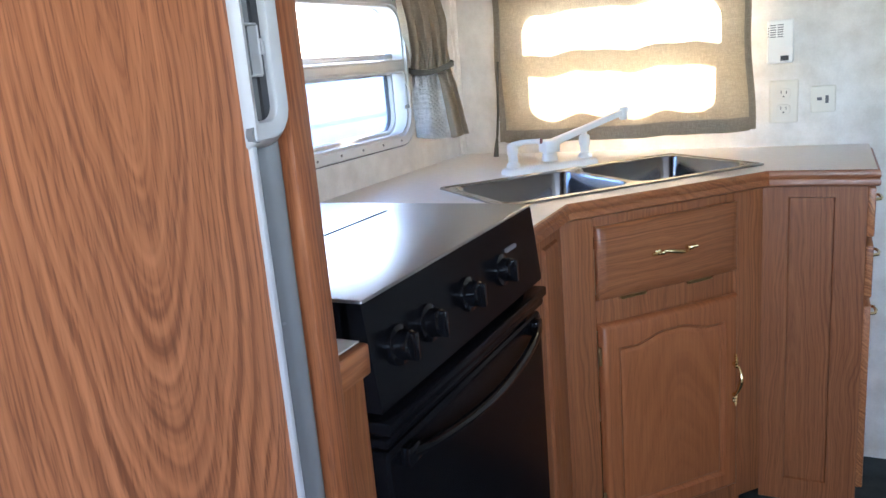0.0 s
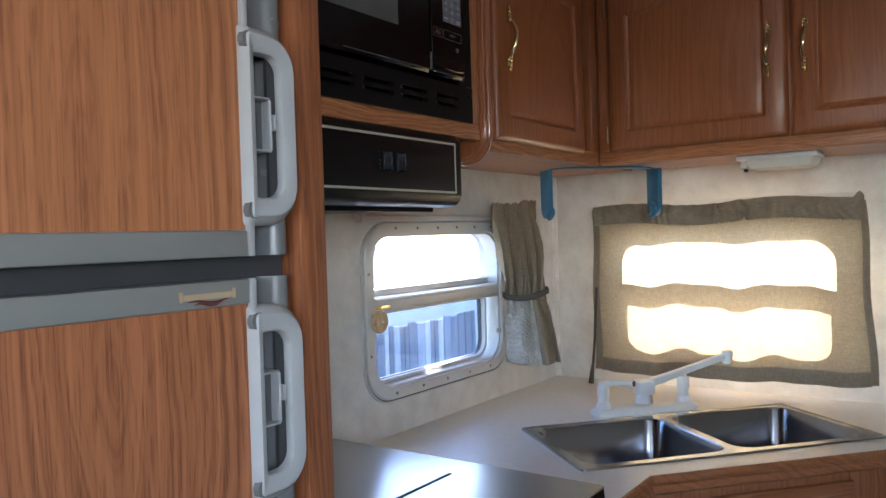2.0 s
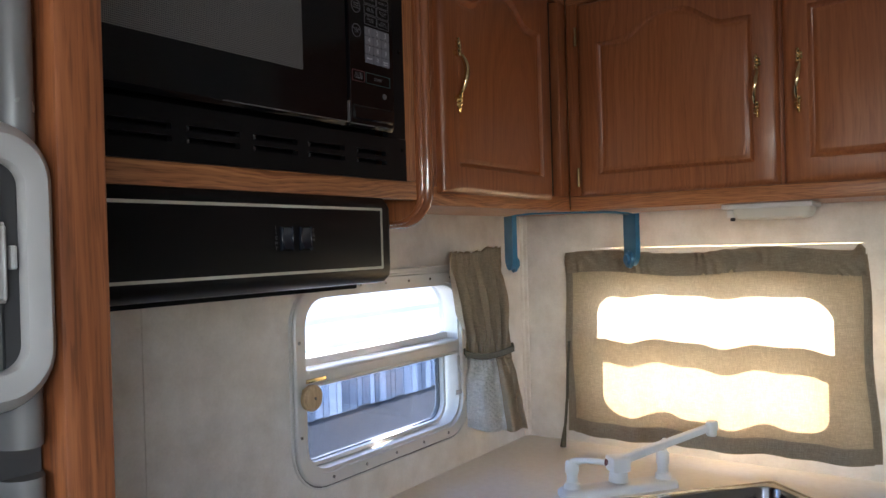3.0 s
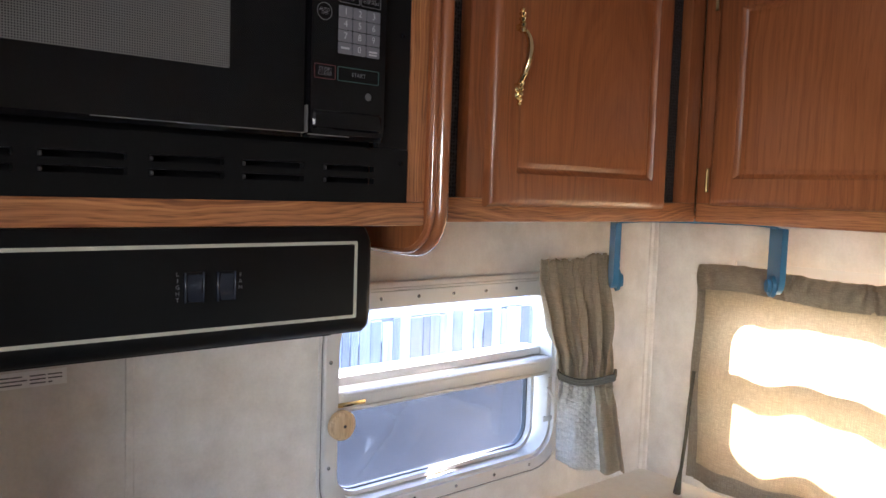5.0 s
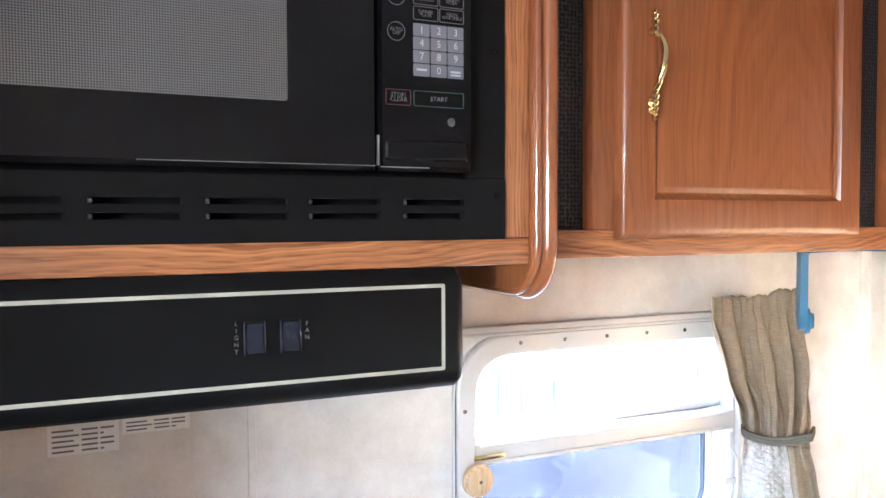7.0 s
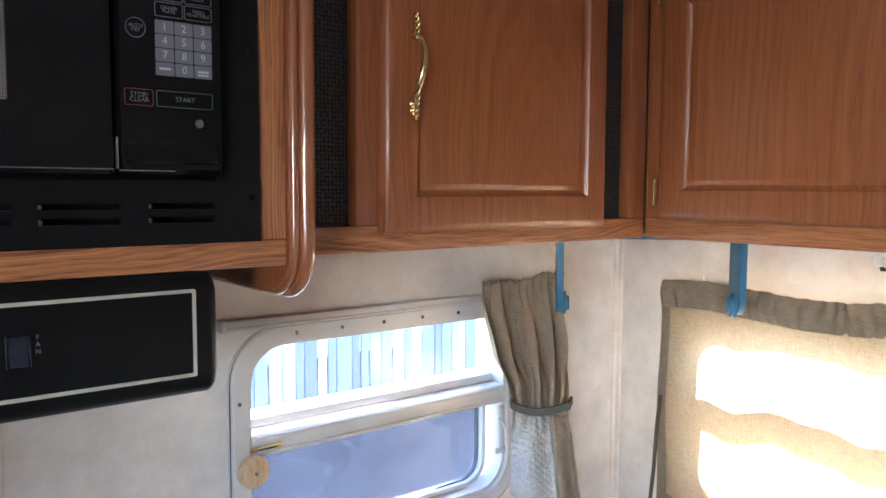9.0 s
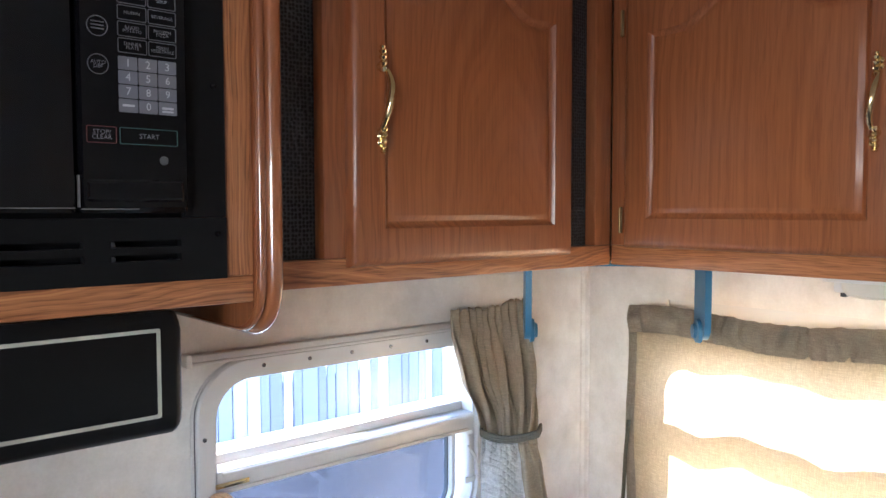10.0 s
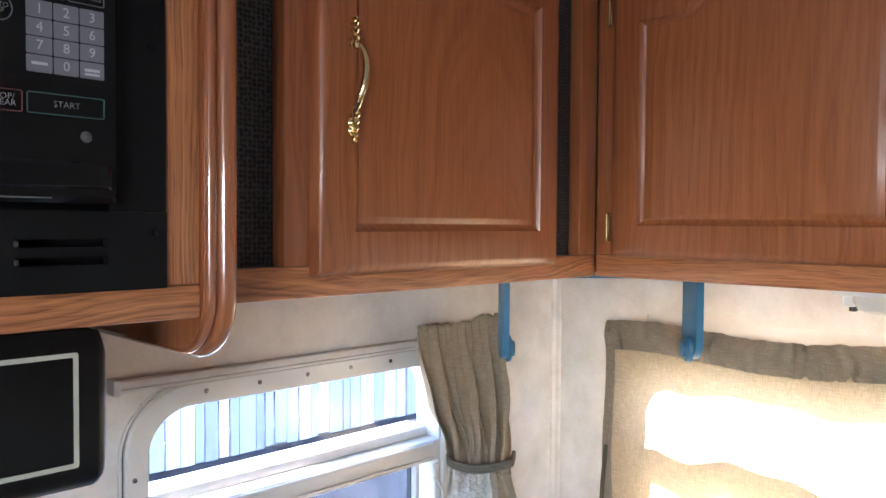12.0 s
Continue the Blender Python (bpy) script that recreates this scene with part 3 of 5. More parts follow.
def curtain_point(s, z):
    """A point of the gathered cloth: s across from the window side."""
    a, b, deep = curtain_row(z)
    way = (b - a).normalized()
    out = Vector((way.y, -way.x))
    head = min(max((z - 1.375) / 0.04, 0.0), 1.0)
    sway = 0.03 * math.sin(7 * z + 1.2)
    phase = 2 * math.pi * (4.6 * (s + sway * (1 - head)) + 0.35 * math.sin(6.1 * s + 0.6))
    pleat = math.cos(phase)
    pleat = math.copysign(abs(pleat) ** 0.62, pleat) + 0.55 * noise.noise((s * 13, z * 3.5, 2.2))
    gather = math.sin(2 * math.pi * 12 * s + 4 * noise.noise((s * 5, 0.3, 0.1))) + 0.9 * noise.noise((s * 17, z * 9, 2.0))
    low = min(max((1.172 - z) / 0.05, 0.0), 1.0)
    drape = 0.9 * math.sin(2 * math.pi * (1.7 * s * s + 0.5 * s) - 0.8) + 0.5 * noise.noise((s * 5, z * 6, 7.0)) + 0.7 * max(s - 0.55, 0) * math.sin(2 * math.pi * 5.5 * s)
    upper = 1.25 * pleat * (1 - 0.75 * head) + gather * (0.25 + 0.75 * head)
    fold = (upper * (1 - low) + drape * low) * deep
    crush = 0.0035 * noise.noise((s * 6, z * 14, 3.0)) + 0.0016 * noise.noise((s * 20, z * 34, 8.0))
    at = a + (b - a) * s + out * (fold + crush)
    return at


def curtain_sheet(s0, s1, z0, z1, ns, nz, top=False, hem=False):
    rows = []
    for r in range(nz + 1):
        row = []
        for k in range(ns + 1):
            s = s0 + (s1 - s0) * k / ns
            z = z0 + (z1 - z0) * r / nz
            at = curtain_point(s, z)
            rise = 0.0
            if top:
                f = min(max((s - 0.62) / 0.08, 0), 1)
                rise = (0.010 * f * f * (3 - 2 * f) - 0.008 + 0.003 * math.sin(2 * math.pi * 12 * s + 1.0) + 0.004 * noise.noise((s * 9, 1.0, 4.0))) * max(1 - r / (nz * 0.18), 0)
            if hem:
                rise = (0.009 * (s - 0.5) ** 2 * 4 + 0.003 * noise.noise((s * 9, 3.0, 1.0))) * (r / nz) ** 2
            row.append((at.x, at.y, z + rise))
        rows.append(row)
    return loft(rows, False, False, False)


def curtain():
    cloth = thing("curtain", PLAIN, (-1.0, 2.06, 0.99), "gathered olive linen curtain tied back beside the window", "curtain")
    for name, bm, mat, label in (("cloth", curtain_sheet(0.0, 1.0, 1.446, 1.172, 110, 40, top=True), curtain_cloth, ""), ("lining", curtain_sheet(0.0, 0.66, 1.1722, 0.990, 70, 26, hem=True), lining_cloth, "pale quilted lining turned outward"), ("tail", curtain_sheet(0.66, 1.0, 1.1722, 0.990, 42, 26, hem=True), curtain_cloth, "")):
        ob = part(name, bm, mat, cloth, label)
        thick = ob.modifiers.new("thickness", "SOLIDIFY")
        thick.thickness = 0.0015
    a, b, deep = curtain_row(1.182)
    way = (b - a).normalized()
    out = Vector((way.y, -way.x))
    pts = []
    for k in range(15):
        f = k / 14
        at = a + (b - a) * (-0.05 + 1.12 * f) + out * (0.014 + 0.004 * math.sin(math.pi * f) - 0.020 * max(0.0, 1 - f / 0.08))
        pts.append((at.x, at.y, 1.187 - 0.014 * math.sin(math.pi * f ** 0.9) + 0.010 * f))
    pts.append((pts[-1][0] - 0.02, pts[-1][1] + 0.03, 1.20))
    band = [tube([(p[0], p[1], p[2] + 0.0046 * (q - 1)) for p in pts], 0.0034, 8) for q in range(3)]
    part("tie_band", merge(*band), tie_cloth, cloth, "braided grey-green tie band")


curtain()

# ---- back window with its linen shade ----
bwin = thing("window_2", back(YB), (-0.54, 0, 1.0), "camper window behind the linen shade, two bright panes", "window", kind="structure")
z_mid = (1.200, 1.250)
part("window_frame", hoop(rounded(BW[0] - 0.0195, BW[1] + 0.0595, BW[2] - 0.0195, BW[3] + 0.0595, 0.002, 8), rounded(BW[0] + 0.006, BW[1] - 0.006, BW[2] + 0.006, BW[3] - 0.006, 0.055, 8), 0.004, 0.020, 0.001), aluminium, bwin)
part("middle_bar", box(BW[0], BW[1], 0.006, 0.018, *z_mid, 0.002), aluminium, bwin)
part("lower_sash", hoop(rounded(BW[0] + 0.002, BW[1] - 0.002, BW[2] + 0.002, z_mid[0] - 0.001, (0.056, 0.056, 0.002, 0.002), 6), rounded(BW[0] + 0.020, BW[1] - 0.020, BW[2] + 0.024, z_mid[0] - 0.004, (0.048, 0.048, 0.003, 0.003), 6), 0.007, 0.017, 0.001), aluminium, bwin)
for name, z0, z1 in (("lower_pane", BW[2], z_mid[0]), ("upper_pane", z_mid[1], BW[3])):
    p = part(name, box(BW[0], BW[1], 0.021, 0.024, z0, z1), pane_clear if name == "upper_pane" else pane_screen, bwin, smooth=False)
    p.visible_shadow = name == "lower_pane"


SH = (-0.900, -0.186, 0.945, 1.417)


def shade_point(s, t):
    """A point of the hanging shade: s across from the left, t down from the top."""
    u = SH[0] + (SH[1] - SH[0]) * s + 0.023 * t * s - 0.004 * t + 0.003 * math.sin(9 * t)
    z = SH[3] + 0.006 * math.sin(11 * s) * (1 - t) + (SH[2] - SH[3]) * t + 0.014 * t * s * s
    grow = 0.25 + 0.75 * t
    v = 0.010 * math.sin(2 * math.pi * (s * 2.9 + 0.1 + 0.08 * t)) + 0.006 * math.sin(2 * math.pi * (s * 6.1 + 0.3 - 0.15 * t))
    v = v * grow * 1.25 - 0.010 * t * s - 0.028 * t - 0.020 * (1 - t) + 0.0012 * noise.noise((s * 25, t * 18, 1.0))
    return (u, v, z)


def shade_piece(name, s0, s1, t0, t1, proud, mat, parent, ns, nt, label=""):
    rows = []
    for r in range(nt + 1):
        t = t0 + (t1 - t0) * r / nt
        row = []
        for k in range(ns + 1):
            u, v, z = shade_point(s0 + (s1 - s0) * k / ns, t)
            row.append((u, v - proud, z))
        rows.append(row)
    ob = part(name, loft(rows, False, False, False), mat, parent, label)
    return ob


shade = thing("window_shade", back(YB - 0.045), (-0.55, 0, 0.95), "tan linen shade with olive hem hung over the window", "window shade")
shade_piece("cloth", 0.0, 1.0, 0.0, 1.0, 0.0, shade_cloth, shade, 110, 60)
shade_piece("left_hem", -0.006, 0.022, -0.005, 1.0, 0.0025, hem_cloth, shade, 6, 60, "olive-grey side hem")
shade_piece("right_hem", 0.981, 1.004, -0.005, 1.0, 0.0025, hem_cloth, shade, 6, 60, "olive-grey side hem")
shade_piece("bottom_hem", 0.018, 0.984, 0.924, 1.006, 0.0025, hem_cloth, shade, 100, 6, "olive-grey bottom hem")


def header():
    """Gathered rod pocket along the shade's upper edge."""
    rows = []
    for r in range(11):
        t = r / 10
        row = []
        for k in range(161):
            s = k / 160
            u, v, z = shade_point(0.0 + 1.0 * s, 0.0)
            gather = 0.0040 * math.sin(2 * math.pi * 31 * s + 9.0 * noise.noise((s * 6, t, 0))) * (0.4 + noise.noise((s * 9, 3.0, 1.0)) ** 2 * 3) + 0.0045 * noise.noise((s * 40, t * 3, 5))
            swell = 0.009 * math.sin(math.pi * t)
            ends = 0.016 * max(0, 1 - abs(s - 0.985) / 0.02) * (1 - t)
            row.append((u, v - 0.004 - swell - gather, z + 0.010 + ends + 0.003 * noise.noise((s * 30, 2, 2)) * (1 - t) - 0.056 * t))
        rows.append(row)
    return loft(rows, False, False, False)


part("header", header(), hem_cloth, shade, "gathered olive-grey rod pocket")
part("pull_ribbon", merge(tube([(-0.892, -0.030, 1.19), (-0.896, -0.034, 1.12), (-0.900, -0.034, 1.04), (-0.908, -0.033, 0.965)], 0.004, 8), tube([(-0.908, -0.033, 0.968), (-0.913, -0.031, 0.94), (-0.918, -0.029, 0.903)], [0.003, 0.006, 0.009], 8)), tie_cloth, shade, "dark hanging ribbon end")


# ---- doors and handles ----
def pull_handle(parent, u, z, length, v, level=False):
    """Ornate bowed brass pull with beaded ends."""
    h = length / 2
    pieces, beads = [], [(-1.0, 0.0015), (-0.965, 0.0042), (-0.92, 0.0022), (-0.88, 0.0055), (-0.82, 0.0026), (-0.77, 0.0058), (-0.71, 0.0030), (-0.66, 0.0060), (-0.60, 0.0036), (-0.55, 0.0060), (-0.49, 0.0044)]
    for sign in (-1, 1):
        pieces.append(tube([(0, -0.007 - 0.002 * (1 + f) * 2, sign * -f * h) for f, r in beads], [r for f, r in beads], 10))
        pieces.append(disc((0, 0, sign * 0.60 * h), (0, -1, 0), [(-0.002, 0.0055), (0.004, 0.0045), (0.009, 0.0040)], 10))
        for f in (0.68, 0.80):
            pieces.append(disc((0.0045 * sign, -0.007, sign * f * h), (0, -1, 0), [(-0.003, 0.001), (0, 0.0042), (0.003, 0.001)], 8))
    bow = []
    for k in range(17):
        f = -0.52 + 1.04 * k / 16
        bow.append((0.004 * math.sin(f * 3.0), -0.011 - 0.014 * math.cos(f / 0.52 * math.pi / 2) ** 0.8, f * h))
    pieces.append(tube(bow, [0.0036 + 0.0016 * math.cos((k - 8) / 8 * math.pi / 2) for k in range(17)], 10))
    bm = merge(*pieces)
    if level:
        bmesh.ops.rotate(bm, verts=bm.verts, cent=(0, 0, 0), matrix=Matrix.Rotation(radians(90), 3, "Y"))
    bmesh.ops.translate(bm, verts=bm.verts, vec=(u, v, z))
    return part("handle", bm, brass, parent, "ornate polished brass pull")


def hinge(parent, u, z, v):
    part("hinge", merge(box(u - 0.004, u + 0.002, v - 0.001, v + 0.002, z - 0.022, z + 0.022, 0.001, 1), tube([(u, v - 0.003, z - 0.020), (u, v - 0.003, z + 0.020)], 0.0022, 8)), old_brass, parent, "small dull brass hinge")


def arch(f, rise):
    """Cathedral curve over f from 0 to 1: flat shoulders, swept up to the middle."""
    g = min(f, 1 - f) * 2
    if g < 0.30:
        return 0.0
    k = min((g - 0.30) / 0.55, 1.0)
    return rise * k * k * (3 - 2 * k)


def door_ring(u0, u1, z0, z1, inset, v, rise):
    """Outline for a panelled door: lower edge, right side, upper edge with its arch, left side."""
    a, b, c, d = u0 + inset, u1 - inset, z0 + inset, z1 - inset
    pts = [(a + (b - a) * k / 10, v, c) for k in range(10)]
    pts += [(b, v, c + (d - c) * k / 4) for k in range(4)]
    pts += [(b + (a - b) * k / 36, v, d + arch(k / 36, rise)) for k in range(36)]
    pts += [(a, v, d + (c - d) * k / 4) for k in range(4)]
    return pts


def panel_door(parent, u0, u1, z0, z1, stile, rise, handle=None, hinges=(), name="door", thick=0.019, mats=None, top_rail=None):
    """Raised-panel door: frame with moulded edge and a raised field; front at v = -thick."""
    frame_mat, field_mat = mats or (oak_door, oak_plain)
    zt = z1 - (top_rail or stile)
    rings = [door_ring(u0, u1, z0, z1, 0, 0, 0), door_ring(u0, u1, z0, z1, 0, -thick + 0.011, 0), door_ring(u0, u1, z0, z1, 0.003, -thick + 0.0055, 0), door_ring(u0, u1, z0, z1, 0.007, -thick + 0.0020, 0), door_ring(u0, u1, z0, z1, 0.013, -thick, 0)]
    pu0, pu1, pz0 = u0 + stile, u1 - stile, z0 + stile
    rings += [door_ring(pu0, pu1, pz0, zt, -0.008, -thick, rise), door_ring(pu0, pu1, pz0, zt, -0.005, -thick + 0.004, rise), door_ring(pu0, pu1, pz0, zt, 0.0, -thick + 0.0075, rise)]
    door = part(name, loft(rings, True, True), frame_mat, parent)
    field = [door_ring(pu0, pu1, pz0, zt, 0.001, -thick + 0.0072, rise), door_ring(pu0, pu1, pz0, zt, 0.0025, -thick + 0.0066, rise), door_ring(pu0, pu1, pz0, zt, 0.0075, -thick + 0.0042, rise), door_ring(pu0, pu1, pz0, zt, 0.0100, -thick + 0.0038, rise)]
    part("panel", loft(field, False, True), field_mat, door)
    if handle:
        pull_handle(door, *handle)
    for u, z in hinges:
        hinge(door, u, z, -thick + 0.004)
    return door


# ---- overhead cabinets ----
FX, FY = -0.771, 2.085       # faces of the overhead frames
CB, CT = 1.528, 2.045        # their undersides and tops
wallcab = thing("wall_cabinet", left(FX), (1.74, 0, CB), "honey oak overhead cabinet with arched door and dark vent strips", "cabinet", "overhead cabinets")
part("bottom_rail", box(1.4055, 2.082, 0.0, 0.020, CB, 1.562, 0.002), oak_h, wallcab)
part("top_rail", box(1.4055, 2.082, 0.0, 0.020, 2.01, CT, 0.002), oak_h, wallcab)
part("stile", box(1.509, 1.560, 0.0, 0.022, 1.562, 2.01, 0.002), oak_door, wallcab)
part("stile", box(1.940, 1.972, 0.0, 0.020, 1.562, 2.01, 0.002), oak_door, wallcab)
part("stile", box(2.040, 2.082, 0.0, 0.022, 1.562, 2.01, 0.002), oak_door, wallcab)
part("vent_mesh", box(1.4055, 1.525, 0.0225, 0.0255, 1.56, 2.012), mesh_cloth, wallcab, "black woven vent mesh", smooth=False)
part("vent_mesh", box(1.960, 2.060, 0.0225, 0.0255, 1.56, 2.012), mesh_cloth, wallcab, "black woven vent mesh", smooth=False)
part("body", merge(box(1.4055, 2.38, 0.027, 0.296, CB + 0.004, CB + 0.014), box(1.4055, 2.38, 0.285, 0.296, CB + 0.014, CT)), oak_h, wallcab)
panel_door(wallcab, 1.541, 1.964, 1.551, 2.004, 0.056, 0.045, handle=(1.581, 1.7615, 0.136, -0.019), top_rail=0.105)

sinkcab = thing("wall_cabinet", back(FY), (-0.30, 0, CB), "honey oak overhead cabinet with two arched doors above the sink", "cabinet", "overhead cabinets")
part("bottom_rail", box(-0.772, 0.40, 0.0, 0.020, CB, 1.562, 0.002), oak_h, sinkcab)
part("top_rail", box(-0.772, 0.40, 0.0, 0.020, 2.01, CT, 0.002), oak_h, sinkcab)
part("stile", box(-0.772, -0.725, 0.0, 0.020, 1.562, 2.01, 0.002), oak_door, sinkcab)
part("stile", box(-0.325, -0.282, 0.0, 0.020, 1.562, 2.01, 0.002), oak_door, sinkcab)
part("stile", box(0.14, 0.40, 0.0, 0.020, 1.562, 2.01, 0.002), oak_door, sinkcab)
part("body", merge(box(-0.745, 0.40, 0.022, 0.296, CB + 0.001, CB + 0.012), box(0.39, 0.40, 0.022, 0.296, CB + 0.012, CT)), oak_h, sinkcab)
panel_door(sinkcab, -0.738, -0.307, 1.560, 2.004, 0.056, 0.045, handle=(-0.345, 1.7590, 0.128, -0.019), hinges=[(-0.741, 1.605), (-0.741, 1.93)], top_rail=0.105)
panel_door(sinkcab, -0.299, 0.130, 1.560, 2.004, 0.056, 0.045, handle=(-0.268, 1.7605, 0.128, -0.019), hinges=[(0.133, 1.605)], top_rail=0.105)

# ---- microwave cabinet ----
MX = -0.688
mcab = thing("microwave_cabinet", left(MX), (1.0, 0, 1.48), "oak cabinet surround holding the built-in microwave", "cabinet")
part("bottom_rail", box(0.64, 1.3745, 0.004, 0.024, 1.528, 1.556, 0.002), oak_h, mcab)
part("stile", box(1.338, 1.3745, 0.004, 0.024, 1.556, CT, 0.002), oak_v, mcab)
part("top_rail", box(0.64, 1.338, 0.004, 0.024, 1.90, CT, 0.002), oak_h, mcab)
part("floor_panel", box(0.715, 1.3745, 0.024, 0.379, 1.532, 1.544), oak_h, mcab)


def end_outline(inset, v_front):
    """Profile of the end panel seen from its side: front edge, rounded lower corner."""
    pts, r = [], 0.050 - inset
    for k in range(11):
        a = radians(180 + 90 * k / 10)
        pts.append((v_front + 0.050 + r * math.cos(a), 1.497 + 0.050 + r * math.sin(a)))
    return pts


def end_panel():
    """Oak end panel beside the microwave, its front lower corner rounded."""
    side = [(p[0], p[1]) for p in end_outline(0.0, 0.0)] + [(0.380, 1.497), (0.380, CT), (0.0, CT)]
    return loft([[(u, v, z) for v, z in side] for u in (1.375, 1.4045)])


# Darker door oak puts the shadow on its inner face into the colour
part("end_panel", end_panel(), oak_door, mcab)


def end_moulding():
    """Glossy bead along the front and lower edges of the end panel."""
    path = [(0.0, CT), (0.0, 1.80), (0.0, 1.60)] + end_outline(0.0, 0.0) + [(0.15, 1.497), (0.376, 1.497)]
    section = [(1.3760, 0.0)]
    for middle, half, rise in ((1.3810, 0.0045, 0.006), (1.3950, 0.0088, 0.0105)):
        section += [(middle - half * math.cos(math.pi * k / 12), 0.0022 + (rise - 0.0022) * math.sin(math.pi * k / 12) ** 0.9) for k in range(13)]
    section.append((1.4040, 0.0))
    rings = []
    for i, (v, z) in enumerate(path):
        a, b = path[max(i - 1, 0)], path[min(i + 1, len(path) - 1)]
        d = Vector((b[0] - a[0], b[1] - a[1])).normalized()
        out = Vector((d.y, -d.x))
        rings.append([(u, v + out.x * q, z + out.y * q) for u, q in section])
    return loft(rings)


part("edge_moulding", end_moulding(), copper_trim, mcab, "glossy copper-brown edge moulding")

# ---- microwave ----
micro = thing("microwave", left(MX), (1.0, 0, 1.545), "built-in black microwave with keypad and vented trim", "microwave")
part("body", box(0.74, 1.31, 0.030, 0.36, 1.545, 1.89), black_matt, micro)


def vent_trim():
    """Lower trim plate with two rows of slots."""
    cuts = [(0.770, 0.845), (0.862, 0.935), (0.954, 1.027), (1.047, 1.119), (1.138, 1.207), (1.231, 1.296)]
    rows = [(1.5758, 1.5818), (1.5890, 1.5950)]
    out, v0, v1 = [], -0.001, 0.008
    zs = [1.555, rows[0][0], rows[0][1], rows[1][0], rows[1][1], 1.616]
    for k in range(5):
        if k in (1, 3):
            us = [0.70] + [q for c in cuts for q in c] + [1.343]
            for a, b in zip(us[::2], us[1::2]):
                out.append(box(a, b, v0, v1, zs[k], zs[k + 1]))
        else:
            out.append(box(0.70, 1.343, v0, v1, zs[k], zs[k + 1]))
    return merge(*out)


part("vent_trim", vent_trim(), black_satin, micro, smooth=False)
# Lips paler than the trim: louver highlights painted at the slots' left ends
for u in (0.954, 1.047, 1.138, 1.231):
    for z in (1.5758, 1.5890):
        part("slot_lip", box(u, u + 0.0035, -0.0022, 0.002, z + 0.0005, z + 0.0050, 0.0008, 1), shade_glint_grey, micro)
part("trim_frame", merge(box(1.300, 1.343, -0.001, 0.008, 1.6162, 1.895, 0.001, 1), box(0.70, 0.75, -0.001, 0.008, 1.6162, 1.895), box(0.75, 1.300, -0.001, 0.008, 1.881, 1.895)), black_satin, micro)
for u, z in ((1.333, 1.600), (1.331, 1.745), (1.333, 1.87)):
    part("screw", disc((u, -0.001, z), (0, -1, 0), [(-0.001, 0.0030), (0.0012, 0.0028), (0.0018, 0.001)], 8), black_gloss, micro)
FIT_TO = ABOUT
door = part("door", loft([at_v(rounded(0.752, 1.1985, 1.612, 1.870, 0.004, 3), 0.03), at_v(rounded(0.752, 1.1985, 1.612, 1.870, 0.004, 3), -0.012), at_v(rounded(0.757, 1.1955, 1.617, 1.866, 0.004, 3), -0.017)]), black_gloss, micro, "black glass microwave door")
part("window", slab(rounded(0.80, 1.115, 1.671, 1.845, 0.002, 2), -0.0176, -0.0165), oven_screen, door, "perforated viewing window, its grey lifted for the reflected room")
# Paler strip painted as the highlight along the door's lower bevel
part("chrome_line", box(0.990, 1.196, -0.0180, -0.0165, 1.6160, 1.6168), fridge_edge, door)
panel = part("control_panel", loft([at_v(rounded(1.2005, 1.2985, 1.612, 1.870, 0.004, 3), 0.03), at_v(rounded(1.2005, 1.2985, 1.612, 1.870, 0.004, 3), -0.012), at_v(rounded(1.2035, 1.2955, 1.617, 1.866, 0.004, 3), -0.017)]), black_gloss, micro, "black control panel")
part("door_button", slab(rounded(1.206, 1.292, 1.622, 1.642, 0.003, 3), -0.0195, -0.016, 0.002), black_gloss, panel)
# The same painted highlight carried on along the control panel's edges
part("chrome_line", merge(box(1.201, 1.250, -0.0185, -0.0165, 1.6150, 1.6160), box(1.1990, 1.2002, -0.0175, -0.012, 1.617, 1.645)), fridge_edge, panel)
part("indicator", disc((1.274, -0.017, 1.660), (0, -1, 0), [(0, 0.0042), (0.0015, 0.0034), (0.0024, 0.001)], 12), fridge_dark, panel)
F = -0.0173
for r in range(4):
    for c in range(3):
        u0, z0 = 1.2345 + 0.0177 * c, 1.7395 - 0.0125 * r
        key = part("key", slab(rounded(u0, u0 + 0.0168, z0, z0 + 0.0118, 0.0008, 2), F - 0.0006, F + 0.0006), key_grey, panel)
        word = ("123", "456", "789", "P0C")[r][c]
        if r == 3 and c != 1:
            bar = [box(u0 + 0.003, u0 + 0.0135, F - 0.0010, F - 0.0007, z0 + 0.0050, z0 + 0.0070)]
            if c == 2:
                bar.append(box(u0 + 0.003, u0 + 0.0135, F - 0.0010, F - 0.0007, z0 + 0.0022, z0 + 0.0038))
            part("legend", merge(*bar), key_light, key, smooth=False)
        else:
            part("legend", lettering(word, u0 + 0.0084, z0 + 0.0059, 0.0098, F - 0.0009), key_light, key, smooth=False)


def outlined(u0, u1, z0, z1, mat, parent, text="", ink=ink_white, size=0.005, r=0.0015, line=0.0007):
    o = rounded(u0, u1, z0, z1, r, 3)
    i = rounded(u0 + line, u1 - line, z0 + line, z1 - line, max(r - line, 0.0003), 3)
    button = part("button_outline", hoop(o, i, F - 0.0005, F + 0.0003), mat, parent, smooth=False)
    if text:
        part("legend", lettering(text, (u0 + u1) / 2, (z0 + z1) / 2, size, F - 0.0005), ink, button, smooth=False)


